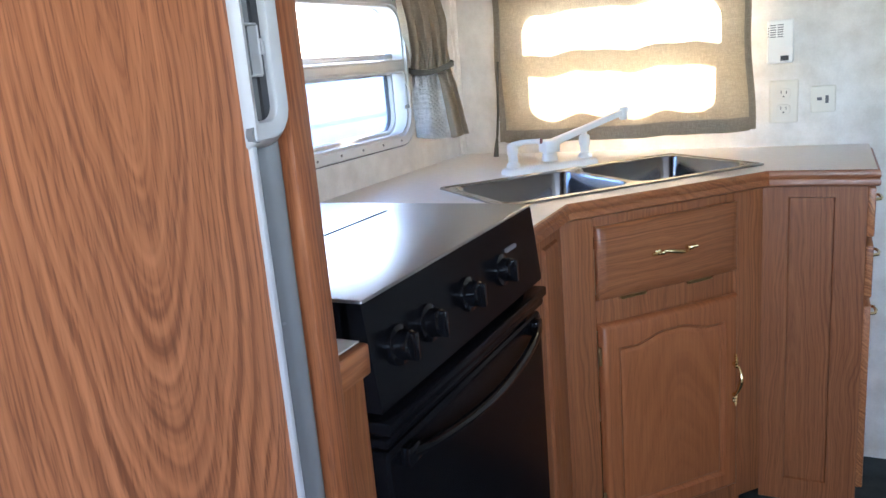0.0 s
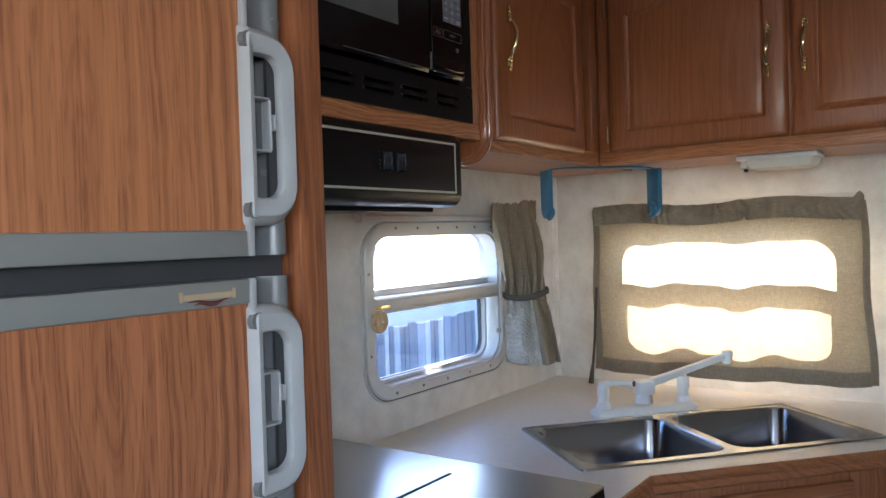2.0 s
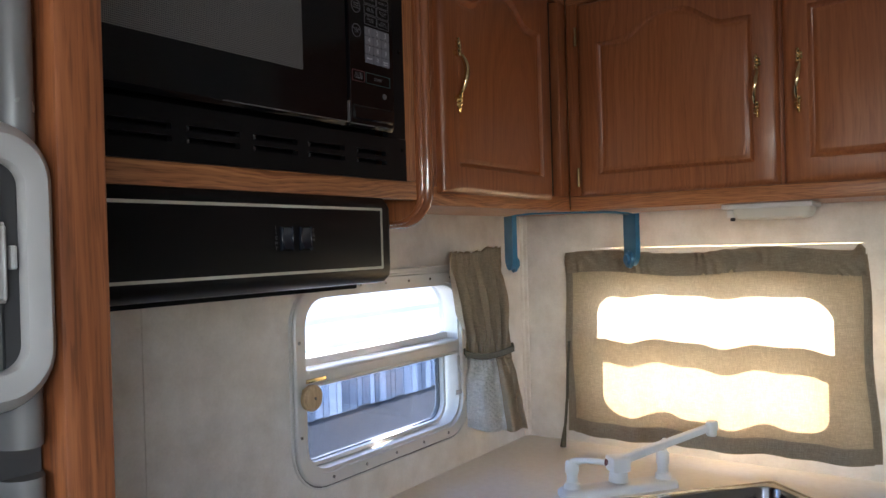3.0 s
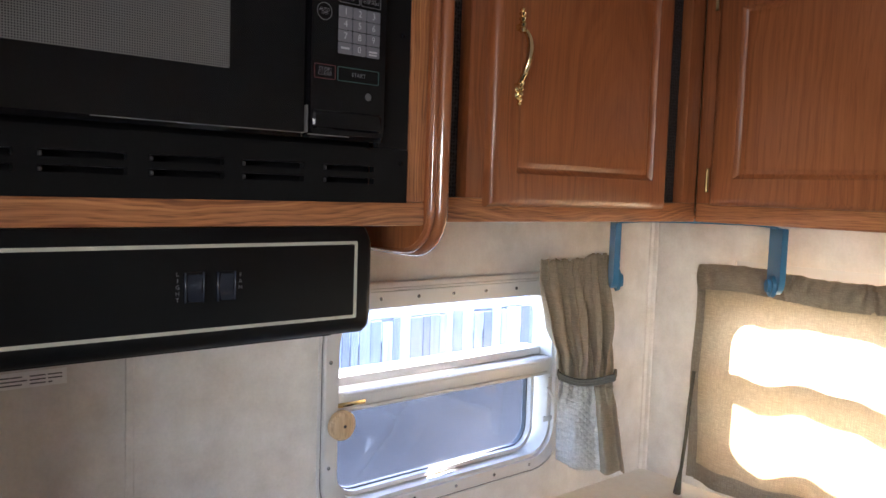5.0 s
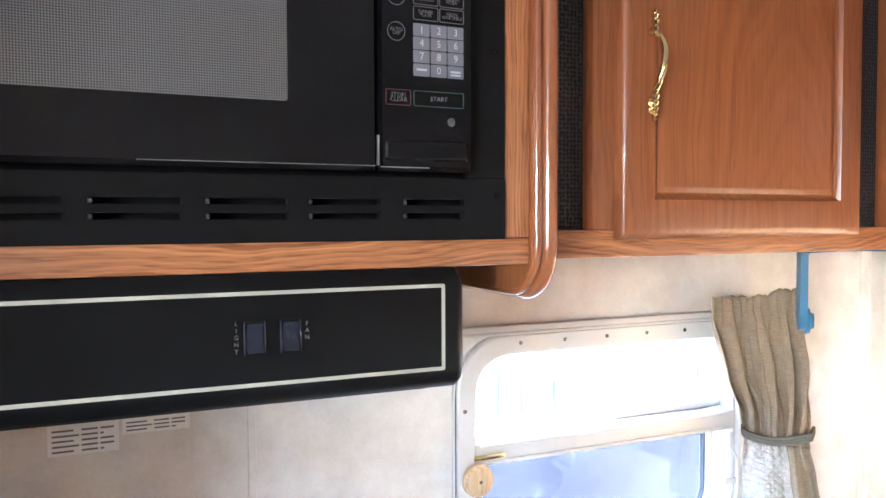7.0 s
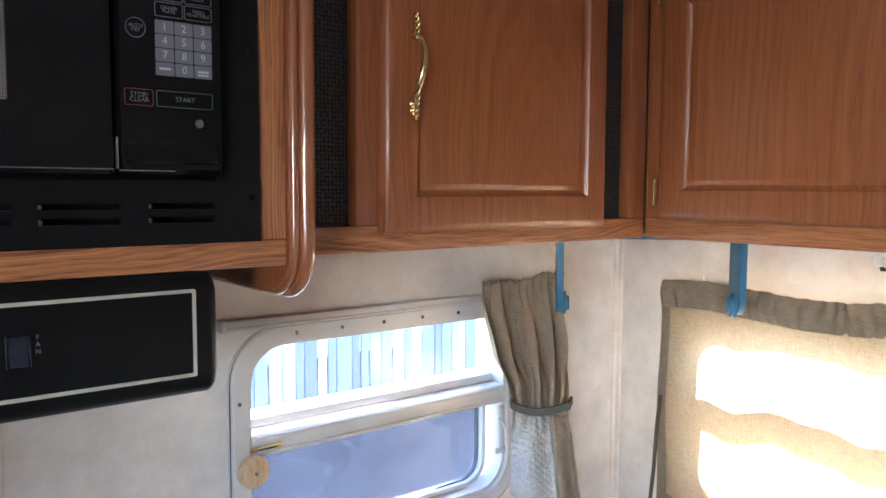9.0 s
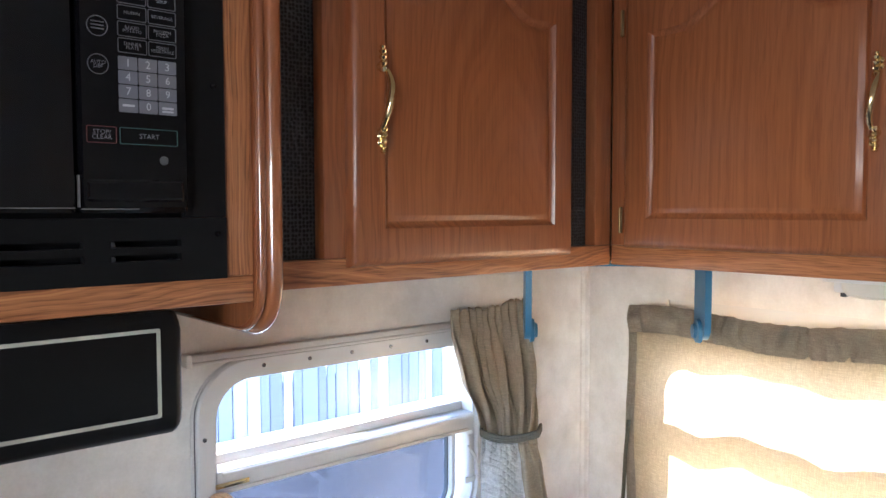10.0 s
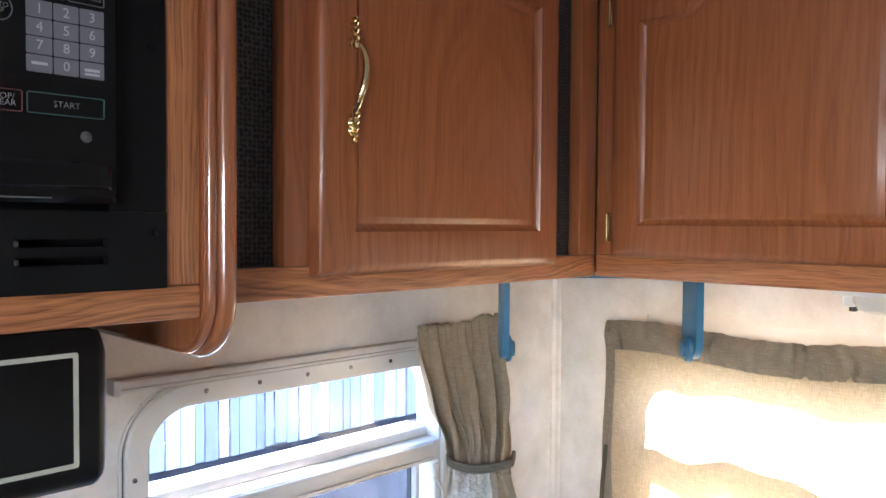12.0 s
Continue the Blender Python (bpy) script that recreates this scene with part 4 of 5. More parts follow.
outlined(1.2345, 1.2870, 1.6735, 1.6885, ink_green, panel, "START", ink_white, 0.0062)
outlined(1.2065, 1.2320, 1.6735, 1.6885, ink_red, panel, "STOP/\nCLEAR", ink_white, 0.0058)
NAMES = [("DINNER\nPLATE", "FRESH\nVEGETABLE"), ("BAKED\nPOTATO", "FROZEN\nPIZZA"), ("MUFFIN", "BEVERAGE"), ("POPCORN", "SOUP")]
for r, pair in enumerate(NAMES):
    for c, word in enumerate(pair):
        u0, z0 = 1.2345 + 0.0270 * c, 1.7545 + 0.0145 * r
        outlined(u0, u0 + 0.0258, z0, z0 + 0.0132, ink_grey, panel, word, ink_white, 0.0042)
for z, word in ((1.742, "AUTO\nDEF"), (1.775, ""), (1.806, "")):
    o = rounded(1.2085, 1.2265, z - 0.009, z + 0.009, 0.0088, 5)
    i = rounded(1.2093, 1.2257, z - 0.0082, z + 0.0082, 0.0080, 5)
    ring = part("button_outline", hoop(o, i, F - 0.0005, F + 0.0003), ink_grey, panel, smooth=False)
    if word:
        part("legend", lettering(word, 1.2175, z, 0.0046, F - 0.0005), ink_white, ring, smooth=False)
    else:
        part("legend", merge(*[box(1.212, 1.223, F - 0.0008, F - 0.0005, z - 0.003 + q, z - 0.0018 + q) for q in (0, 0.003, 0.006)]), ink_grey, ring, smooth=False)
part("display", slab(rounded(1.208, 1.288, 1.826, 1.856, 0.002, 2), F - 0.0008, F + 0.0004), black_matt, panel)

FIT_TO = None

# ---- range hood ----
hood = thing("range_hood", left(-0.678) @ Matrix.Translation((0, 0, 0.006)), (1.0, 0, 1.40), "black range hood with silver outline and rocker switches", "range hood")


def hood_shell():
    sec = [(0.389, 1.400), (0.030, 1.400), (0.010, 1.403), (0.002, 1.410), (0.0, 1.420), (0.0, 1.508), (0.004, 1.515), (0.010, 1.5215), (0.389, 1.5215)]
    ends = []
    for u, shrink in ((0.70, 0.0), (1.284, 0.0), (1.289, 0.002), (1.2925, 0.006)):
        ends.append([(u, min(v + shrink, 0.389), z + (shrink if z < 1.45 else -shrink) * 0.8) for v, z in sec])
    return loft(ends)


part("shell", hood_shell(), black_satin, hood)
for v in (0.05, 0.35):
    part("baffle_rim", box(0.72, 1.27, v, v + 0.01, 1.393, 1.400), black_matt, hood)
so, si = rounded(0.715, 1.2705, 1.4215, 1.5065, 0.002, 2), rounded(0.7185, 1.2670, 1.4250, 1.5030, 0.001, 2)
part("outline", hoop(so, si, -0.0008, 0.0004), silver_line, hood, "thin silver outline", smooth=False)
for u, side, word in ((1.0855, -1, "LIGHT"), (1.1175, 1, "FAN")):
    sw = part("switch", slab(rounded(u - 0.0098, u + 0.0098, 1.4505, 1.4800, 0.001, 2), -0.0012, 0.001), black_matt, hood)
    part("side_rail", box(u - 0.0100, u - 0.0078, -0.0045, 0.0, 1.4505, 1.4800, 0.0007, 1), switch_blue, sw)
    part("side_rail", box(u + 0.0078, u + 0.0100, -0.0045, 0.0, 1.4505, 1.4800, 0.0007, 1), switch_blue, sw)
    part("rocker", loft([[(u - 0.0072, -0.001, z), (u + 0.0072, -0.001, z), (u + 0.0072, -w, z), (u - 0.0072, -w, z)] for z, w in ((1.4525, 0.0072), (1.4640, 0.0022), (1.4780, 0.0055))]), switch_blue, sw)
    for k, ch in enumerate(word):
        part("letter", lettering(ch, u + side * 0.0155, 1.4785 - 0.0062 * k - (0.003 if side > 0 else 0), 0.0058, -0.0005), ink_white, sw, smooth=False)

# ---- fridge ----
FR = -0.450
fridge = thing("refrigerator", left(FR) @ Matrix.Translation((0.033, 0, 0.012)), (0.28, 0, 0.40), "two-door camper refrigerator with oak veneer panels and grey trim", "refrigerator")
part("body", box(-0.06, 0.645, 0.035, 0.59, 0.40, 1.85), fridge_dark, fridge)


def edge_strip(z0, z1):
    """Grey door edge: raised lip, recess, rounded outer bead."""
    sec = [(0.5860, 0.03), (0.5925, 0.010), (0.5945, 0.018), (0.5985, 0.027), (0.6110, 0.0275), (0.6150, 0.020), (0.6195, 0.010), (0.6250, 0.0045), (0.6300, 0.0030), (0.6350, 0.0045), (0.6405, 0.010), (0.6440, 0.020), (0.6440, 0.03)]
    return loft([[(u, v, z) for u, v in sec] for z in (z0, z1)])


def fridge_handle(parent, z0, z1):
    """Moulded loop grip with a dark latch box and pale bar in the middle of its opening."""
    o = rounded(0.5830, 0.6425, z0, z1, (0.004, 0.034, 0.034, 0.004), 8)
    i = rounded(0.5935, 0.6225, z0 + 0.0235, z1 - 0.0235, (0.003, 0.014, 0.014, 0.003), 8)
    rings = [at_v(o, 0.012), at_v(o, -0.002)]
    def toward(f, v):
        return [(a[0] + (b[0] - a[0]) * f, v, a[1] + (b[1] - a[1]) * f) for a, b in zip(o, i)]
    rings += [toward(0.10, -0.006), toward(0.34, -0.0115), toward(0.72, -0.0110), toward(0.94, -0.009), at_v(i, -0.006), at_v(i, -0.001), toward(0.55, 0.002)]
    grip = part("handle", loft(rings, False, False), fridge_light, parent, "pale grey moulded grip")
    zm = (z0 + z1) / 2 + 0.002
    part("latch_box", box(0.5935, 0.6120, 0.004, 0.0199, zm - 0.0215, zm + 0.0215), fridge_dark, grip, "dark grey latch box")
    # Dark plates put the opening's shade into colour, the front one at its right
    part("recess", merge(box(0.5925, 0.6235, 0.0200, 0.024, z0 + 0.0245, z1 - 0.0245), box(0.6140, 0.6260, -0.0005, 0.003, z0 + 0.0220, z1 - 0.0220)), shade_glint_grey, grip, "dark grey plates standing for shade in the grip")
    part("latch_bar", box(0.6112, 0.6136, -0.007, 0.016, zm - 0.0215, zm + 0.0215, 0.001, 1), fridge_light, grip)
    for z in (zm - 0.0230, zm + 0.0215):
        part("latch_lip", box(0.5936, 0.6130, -0.006, 0.018, z, z + 0.0018, 0.0006, 1), fridge_light, grip)
    part("latch_tab", box(0.6165, 0.6200, -0.006, 0.010, zm - 0.004, zm + 0.010, 0.001, 1), fridge_light, grip)
    part("side_rib", merge(box(0.5936, 0.5956, -0.004, 0.018, z0 + 0.026, zm - 0.023, 0.0006, 1), box(0.5936, 0.5956, -0.004, 0.018, zm + 0.0235, z1 - 0.026, 0.0006, 1)), fridge_light, grip)
    for z in (z0 + 0.013, z1 - 0.013):
        part("cap", disc((0.5890, -0.0095, z), (0, -1, 0), [(-0.006, 0.0080), (0.0005, 0.0075), (0.0, 0.003)], 12), fridge_edge, grip)


for name, z0, z1, strip, hz in (("freezer_door", 1.3325, 1.84, (1.3325, 1.3545), (1.358, 1.525)), ("fridge_door", 0.42, 1.3140, (1.2930, 1.3140), (1.125, 1.291))):
    d = part(name, box(-0.055, 0.585, 0.004, 0.034, z0, z1, 0.002), fridge_grey, fridge)
    if name == "freezer_door":
        part("veneer_panel", box(-0.050, 0.5853, -0.0005, 0.006, strip[1], z1 - 0.02), oak_fridge_upper, d, "oak veneer door panel", smooth=False)
    else:
        part("veneer_panel", box(-0.050, 0.5853, -0.0005, 0.006, z0 + 0.02, strip[0]), oak_fridge, d, "oak veneer door panel", smooth=False)
    part("trim_strip", box(-0.052, 0.5854, -0.004, 0.006, *strip, 0.002), fridge_grey, d)
    part("edge_strip", edge_strip(z0, z1), fridge_edge, d, "grey moulded door edge")
    part("edge_lip", box(0.5855, 0.5918, -0.0055, 0.012, z0, z1, 0.0015), fridge_light, d, "pale raised lip")
    fridge_handle(d, *hz)
    if name == "fridge_door":
        def wave(z, amp, ph, a, b):
            return tube([(a + (b - a) * k / 20, -0.0042, z + amp * math.sin(k / 20 * 2 * math.pi * 1.1 + ph)) for k in range(21)], [0.0003 + 0.0010 * math.sin(math.pi * k / 20) for k in range(21)], 6)
        part("badge", merge(wave(1.2985, 0.0012, 0.5, 0.524, 0.562), wave(1.2965, 0.0010, 0.3, 0.530, 0.556)), ink_red, d, "small red wave badge")
        part("badge_bar", merge(box(0.520, 0.566, -0.0043, -0.0038, 1.3005, 1.3050), box(0.516, 0.5195, -0.0043, -0.0038, 1.2995, 1.3075), box(0.5665, 0.570, -0.0043, -0.0038, 1.2995, 1.3075)), ink_tan, d, "thin tan maker's mark")
# Dark strip painted as the shade in the gap between the doors
part("hinge_gap", box(-0.055, 0.642, 0.018, 0.034, 1.314, 1.3325), shade_glint_grey, fridge)
surround = thing("fridge_surround", left(FR), (0.69, 0, 0), "oak panel post framing the refrigerator", "cabinet")
part("post", box(0.6785, 0.7115, -0.004, 0.030, 0.0, CT, 0.003), oak_post, surround)
part("side_panel", box(0.684, 0.709, 0.030, 0.617, 0.0, CT), oak_v, surround)
part("header", box(-0.067, 0.6785, 0.0, 0.025, 1.872, CT, 0.002), oak_h, surround)
part("lower_panel", merge(box(-0.067, 0.6785, 0.0, 0.025, 0.0, 0.405, 0.002), box(-0.067, 0.684, 0.025, 0.60, 0.385, 0.405)), oak_h, surround)
part("far_panel", box(-0.097, -0.067, 0.0, 0.617, 0.0, CT, 0.002), oak_v, surround)

# ---- stove ----
SX = -0.456
stove = thing("stove", left(SX), (1.08, 0, 0.35), "black camper range with cover, knobs and oven door", "stove")
SL, SR, ST = 0.777, 1.342, 0.946
part("body", box(SL, SR - 0.001, 0.02, 0.605, 0.30, ST - 0.0045), stove_black, stove)


def cover():
    """Folding cover with softened rim."""
    rings = []
    for inset, z in ((0.0, ST - 0.004), (0.0, ST - 0.0015), (0.0006, ST - 0.0004), (0.002, ST)):
        rings.append(at_z([(p[0], p[1]) for p in rounded(SL + inset, SR - inset, -0.001 + inset, 0.606 - inset, 0.003, 3)], z))
    return loft(rings)


top = part("cover", cover(), black_top, stove, "glossy black metal cover")
part("cover_slot", box(SL + 0.02, 1.268, 0.249, 0.255, ST - 0.002, ST + 0.0008), black_matt, top)


def control_front():
    sec = [(0.012, 0.9415), (0.001, 0.9405), (-0.012, 0.820), (-0.012, 0.808), (0.03, 0.808), (0.03, 0.9415)]
    return loft([[(u, v, z) for v, z in sec] for u in (SL, SR)])


cp = part("control_panel", control_front(), stove_black, stove)
for u in (0.836, 0.917, 1.043, 1.172):
    kb = part("knob", disc((u, -0.007, 0.872), (0, -1, 0.12), [(-0.006, 0.026), (0.004, 0.025), (0.006, 0.019), (0.020, 0.0175), (0.022, 0.015)], 24), black_gloss, cp)
    part("grip", box(u - 0.0045, u + 0.0045, -0.036, -0.014, 0.855, 0.890, 0.002), black_gloss, kb)
part("brand_bar", box(1.200, 1.240, -0.0085, 0.004, 0.893, 0.899), ink_white, cp, "small pale nameplate")
part("rail", box(SL, SR, -0.022, 0.02, 0.779, 0.796, 0.004), stove_black, stove)
part("rail", box(SL, SR, -0.014, 0.02, 0.762, 0.774, 0.003), stove_black, stove)
od = part("oven_door", loft([at_v(rounded(SL + 0.006, SR - 0.006, 0.365, 0.752, 0.008, 3), 0.02), at_v(rounded(SL + 0.006, SR - 0.006, 0.365, 0.752, 0.008, 3), -0.006), at_v(rounded(SL + 0.010, SR - 0.010, 0.369, 0.748, 0.008, 3), -0.010)]), stove_black, stove, "glossy black oven door")
part("handle", merge(tube([(SL + 0.05 + (SR - SL - 0.10) * k / 24, -0.018 - 0.026 * math.sin(math.pi * k / 24) ** 0.6, 0.735 - 0.012 * math.sin(math.pi * k / 24)) for k in range(25)], 0.0075, 10), box(SL + 0.035, SL + 0.065, -0.024, -0.008, 0.722, 0.748, 0.004), box(SR - 0.065, SR - 0.035, -0.024, -0.008, 0.722, 0.748, 0.004)), black_gloss, od)
part("lower_drawer", box(SL + 0.006, SR - 0.006, -0.006, 0.02, 0.30, 0.358, 0.004), stove_black, stove)

# ---- worktop ----
CZ = 0.902
A0, A1, B1, B2 = (-0.456, 1.344), (-0.456, 1.553), (-0.107, 1.948), (0.112, 1.948)


def inside(points, d):
    """Offsets an open front line towards its left."""
    out = []
    for i, p in enumerate(points):
        a, b = Vector(points[max(i - 1, 0)]), Vector(points[min(i + 1, len(points) - 1)])
        q = Vector(p)
        n = Vector((0, 0))
        for s in ((q - a), (b - q)):
            if s.length > 1e-6:
                s.normalize()
                n += Vector((-s.y, s.x))
        n.normalize()
        k = (q - a).normalized() if (q - a).length > 1e-6 else (b - q).normalized()
        n /= max(n.dot(Vector((-k.y, k.x))), 0.5)
        out.append((q.x + n.x * d, q.y + n.y * d))
    return out


front = [A0, A1, B1, B2, (0.112, 2.30)]
sc, ss = math.cos(radians(49.0)), math.sin(radians(49.0))


def sink_xy(u, v):
    return (-0.838 + u * sc - v * ss, 1.738 + u * ss + v * sc)


def worktop():
    """Cream top with an opening for the sink, front rim left to the oak edge."""
    rim = inside(front, 0.004)
    outer = [(XL + 0.001, 1.344)] + rim[:-1] + [(rim[-1][0], YB - 0.001), (XL + 0.001, YB - 0.001)]
    hole = [sink_xy(u, v) for u, v in ((0.012, -0.333), (0.690, -0.333), (0.690, -0.012), (0.012, -0.012))]
    bm = bmesh.new()
    loops = []
    for z in (CZ, CZ - 0.032):
        oe = [bm.verts.new((*p, z)) for p in outer]
        he = [bm.verts.new((*p, z)) for p in hole]
        edges = [bm.edges.new((oe[k], oe[(k + 1) % len(oe)])) for k in range(len(oe))] + [bm.edges.new((he[k], he[(k + 1) % 4])) for k in range(4)]
        bmesh.ops.triangle_fill(bm, use_beauty=True, use_dissolve=False, edges=edges)
        loops.append((oe, he))
    for a, b in zip(*loops):
        for k in range(len(a)):
            bm.faces.new((a[k], a[(k + 1) % len(a)], b[(k + 1) % len(b)], b[k]))
    bmesh.ops.recalc_face_normals(bm, faces=bm.faces)
    return bm


counter = thing("worktop", PLAIN, (-0.6, 1.9, 0.902), "cream laminate worktop with moulded oak edge round the corner sink", "worktop")
part("top", worktop(), laminate, counter, smooth=False)


def ribbon(points, section):
    """A moulding along points; section of (outward, height)."""
    rings = []
    for o_, z in section:
        rings.append([(*p, z) for p in inside(points, -o_)])
    rings.append(rings[0])
    bm = bmesh.new()
    rows = [[bm.verts.new(p) for p in r] for r in rings[:-1]]
    n = len(rows)
    for k in range(n):
        a, b = rows[k], rows[(k + 1) % n]
        for q in range(len(points) - 1):
            bm.faces.new((a[q], a[q + 1], b[q + 1], b[q]))
    bm.faces.new([r[0] for r in rows])
    bm.faces.new([r[-1] for r in rows])
    return bm


part("edge", ribbon(front, [(-0.0045, CZ - 0.001), (-0.002, CZ + 0.0005), (0.001, CZ - 0.001), (0.003, CZ - 0.006), (0.0035, CZ - 0.014), (0.001, CZ - 0.019), (0.0035, CZ - 0.025), (0.003, CZ - 0.033), (-0.001, CZ - 0.036), (-0.0045, CZ - 0.036)]), oak_base_h, counter, "moulded oak edge")
filler = thing("side_worktop", left(-0.452), (0.74, 0, 0.84), "narrow cream worktop strip with oak edge beside the stove", "worktop")
part("top", box(0.712, 0.776, 0.012, 0.61, 0.868, 0.898), laminate, filler)
part("edge", box(0.712, 0.776, -0.002, 0.012, 0.860, 0.898, 0.004), oak_base_h, filler)
part("panel", box(0.712, 0.776, 0.012, 0.040, 0.0, 0.860), oak_base_v, filler)

# ---- base cabinets ----
corner = thing("corner_cabinet", DIAGONAL, (0.18, 0, 0), "diagonal oak sink cabinet with drawer front and door", "cabinet", "base cabinets")
V = 0.0
part("face_frame", merge(box(-0.100, -0.008, V, V + 0.02, 0.08, 0.866, 0.002), box(0.372, 0.463, V, V + 0.02, 0.08, 0.866, 0.002), box(-0.008, 0.372, V, V + 0.02, 0.815, 0.866, 0.001), box(-0.008, 0.372, V, V + 0.02, 0.605, 0.682, 0.001), box(-0.008, 0.372, V, V + 0.02, 0.08, 0.145, 0.001)), oak_base_v, corner)
part("toe_board", box(-0.08, 0.44, V + 0.05, V + 0.06, 0.0, 0.08), oak_base_h, corner)


def drawer_front(parent, u0, u1, z0, z1, v, mat):
    rings = [door_ring(u0, u1, z0, z1, a, v - b, 0) for a, b in ((0, -0.004), (0, 0.006), (0.003, 0.009), (0.010, 0.011), (0.016, 0.014), (0.020, 0.0150))]
    return part("drawer_front", loft(rings, True, True), mat, parent)


df = drawer_front(corner, -0.007, 0.374, 0.676, 0.838, -0.003, oak_base_h)
pull_handle(df, 0.185, 0.760, 0.124, -0.018, True)
for u in (0.085, 0.267):
    part("tilt_hinge", merge(box(u - 0.033, u + 0.033, -0.008, -0.001, 0.668, 0.676, 0.002), tube([(u - 0.031, -0.010, 0.672), (u + 0.031, -0.010, 0.672)], 0.003, 8)), old_brass, df, "small dark brass hinge")
panel_door(corner, -0.007, 0.374, 0.125, 0.620, 0.050, 0.018, handle=(0.356, 0.412, 0.132, -0.019), hinges=[(-0.012, 0.552), (-0.012, 0.20)], top_rail=0.066)
narrow = thing("base_cabinet", left(-0.474), (1.46, 0, 0), "narrow oak filler panel between stove and sink cabinet", "cabinet", "base cabinets")
part("panel", box(1.346, 1.556, 0.0, 0.02, 0.08, 0.866, 0.002), oak_base_v, narrow)
part("raised_strip", loft([door_ring(1.436, 1.524, 0.14, 0.838, a, -b, 0) for a, b in ((0, 0), (0.004, 0.006), (0.014, 0.009))], True, True), oak_base_v, narrow)
endc = thing("end_cabinet", back(1.985), (0.0, 0, 0), "oak end cabinet with recessed panel at the worktop end", "cabinet", "base cabinets")
part("face_frame", loft([door_ring(-0.1225, 0.095, 0.06, 0.866, 0, 0.02, 0), door_ring(-0.1225, 0.095, 0.06, 0.866, 0, 0.002, 0), door_ring(-0.1225, 0.095, 0.06, 0.866, 0.002, 0, 0), door_ring(-0.066, 0.030, 0.12, 0.835, 0, 0, 0), door_ring(-0.066, 0.030, 0.12, 0.835, 0.003, 0.006, 0)]), oak_base_v, endc)
part("side_panel", box(0.080, 0.095, 0.021, 0.396, 0.06, 0.866), oak_d, endc)
for z0, z1 in ((0.735, 0.850), (0.590, 0.715), (0.10, 0.570)):
    fr_ = part("drawer_front", box(0.0955, 0.112, 0.040, 0.385, z0, z1, 0.004), oak_d, endc)
    part("handle", tube([(0.112, 0.19, (z0 + z1) / 2 if z0 > 0.2 else 0.50), (0.130, 0.205, (z0 + z1) / 2 if z0 > 0.2 else 0.50), (0.134, 0.23, (z0 + z1) / 2 if z0 > 0.2 else 0.50), (0.130, 0.255, (z0 + z1) / 2 if z0 > 0.2 else 0.50), (0.112, 0.27, (z0 + z1) / 2 if z0 > 0.2 else 0.50)], 0.004, 8), brass, fr_)

# ---- sink and tap ----
sink = thing("sink", SINK, (0.34, -0.17, CZ - 0.15), "stainless steel double bowl corner sink", "sink")


def bowl_ring(u0, u1, v0, v1, r, z):
    return at_z([(p[0], p[1]) for p in rounded(u0, u1, v0, v1, r, 6)], z)


def bowl(u0, u1, v0, v1):
    return loft([bowl_ring(u0, u1, v0, v1, 0.040, CZ + 0.003), bowl_ring(u0 + 0.003, u1 - 0.003, v0 + 0.003, v1 - 0.003, 0.038, CZ - 0.002), bowl_ring(u0 + 0.008, u1 - 0.008, v0 + 0.008, v1 - 0.008, 0.040, CZ - 0.110), bowl_ring(u0 + 0.016, u1 - 0.016, v0 + 0.016, v1 - 0.016, 0.040, CZ - 0.135), bowl_ring(u0 + 0.035, u1 - 0.035, v0 + 0.035, v1 - 0.035, 0.036, CZ - 0.142)], False, True)


def sink_rim():
    """Deck with two openings, as strips with a raised lip."""
    outer = rounded(0.0, 0.702, -0.345, 0.0, 0.012, 4)
    lip = loft([at_z(outer, CZ + 0.0005), at_z(rounded(0.001, 0.701, -0.344, -0.001, 0.012, 4), CZ + 0.004), at_z(rounded(0.006, 0.696, -0.339, -0.006, 0.012, 4), CZ + 0.005), at_z(rounded(0.011, 0.691, -0.334, -0.011, 0.012, 4), CZ + 0.0032)], False, False)
    deck = bmesh.new()
    loops = [rounded(0.011, 0.691, -0.334, -0.011, 0.012, 4), rounded(0.024, 0.341, -0.321, -0.024, 0.040, 6), rounded(0.361, 0.678, -0.321, -0.024, 0.040, 6)]
    edges = []
    for ring in loops:
        vs = [deck.verts.new((u, v, CZ + 0.003)) for u, v in ring]
        edges += [deck.edges.new((vs[k], vs[(k + 1) % len(vs)])) for k in range(len(vs))]
    bmesh.ops.triangle_fill(deck, use_beauty=True, use_dissolve=False, edges=edges)
    return merge(lip, deck)


part("rim", sink_rim(), steel, sink)
for u0, u1 in ((0.024, 0.341), (0.361, 0.678)):
    b_ = part("bowl", bowl(u0, u1, -0.321, -0.024), steel, sink)
    part("drain", disc(((u0 + u1) / 2, -0.17, CZ - 0.1415), (0, 0, 1), [(0, 0.042), (0.002, 0.040), (0.001, 0.030), (-0.0005, 0.012)], 24), steel, b_)

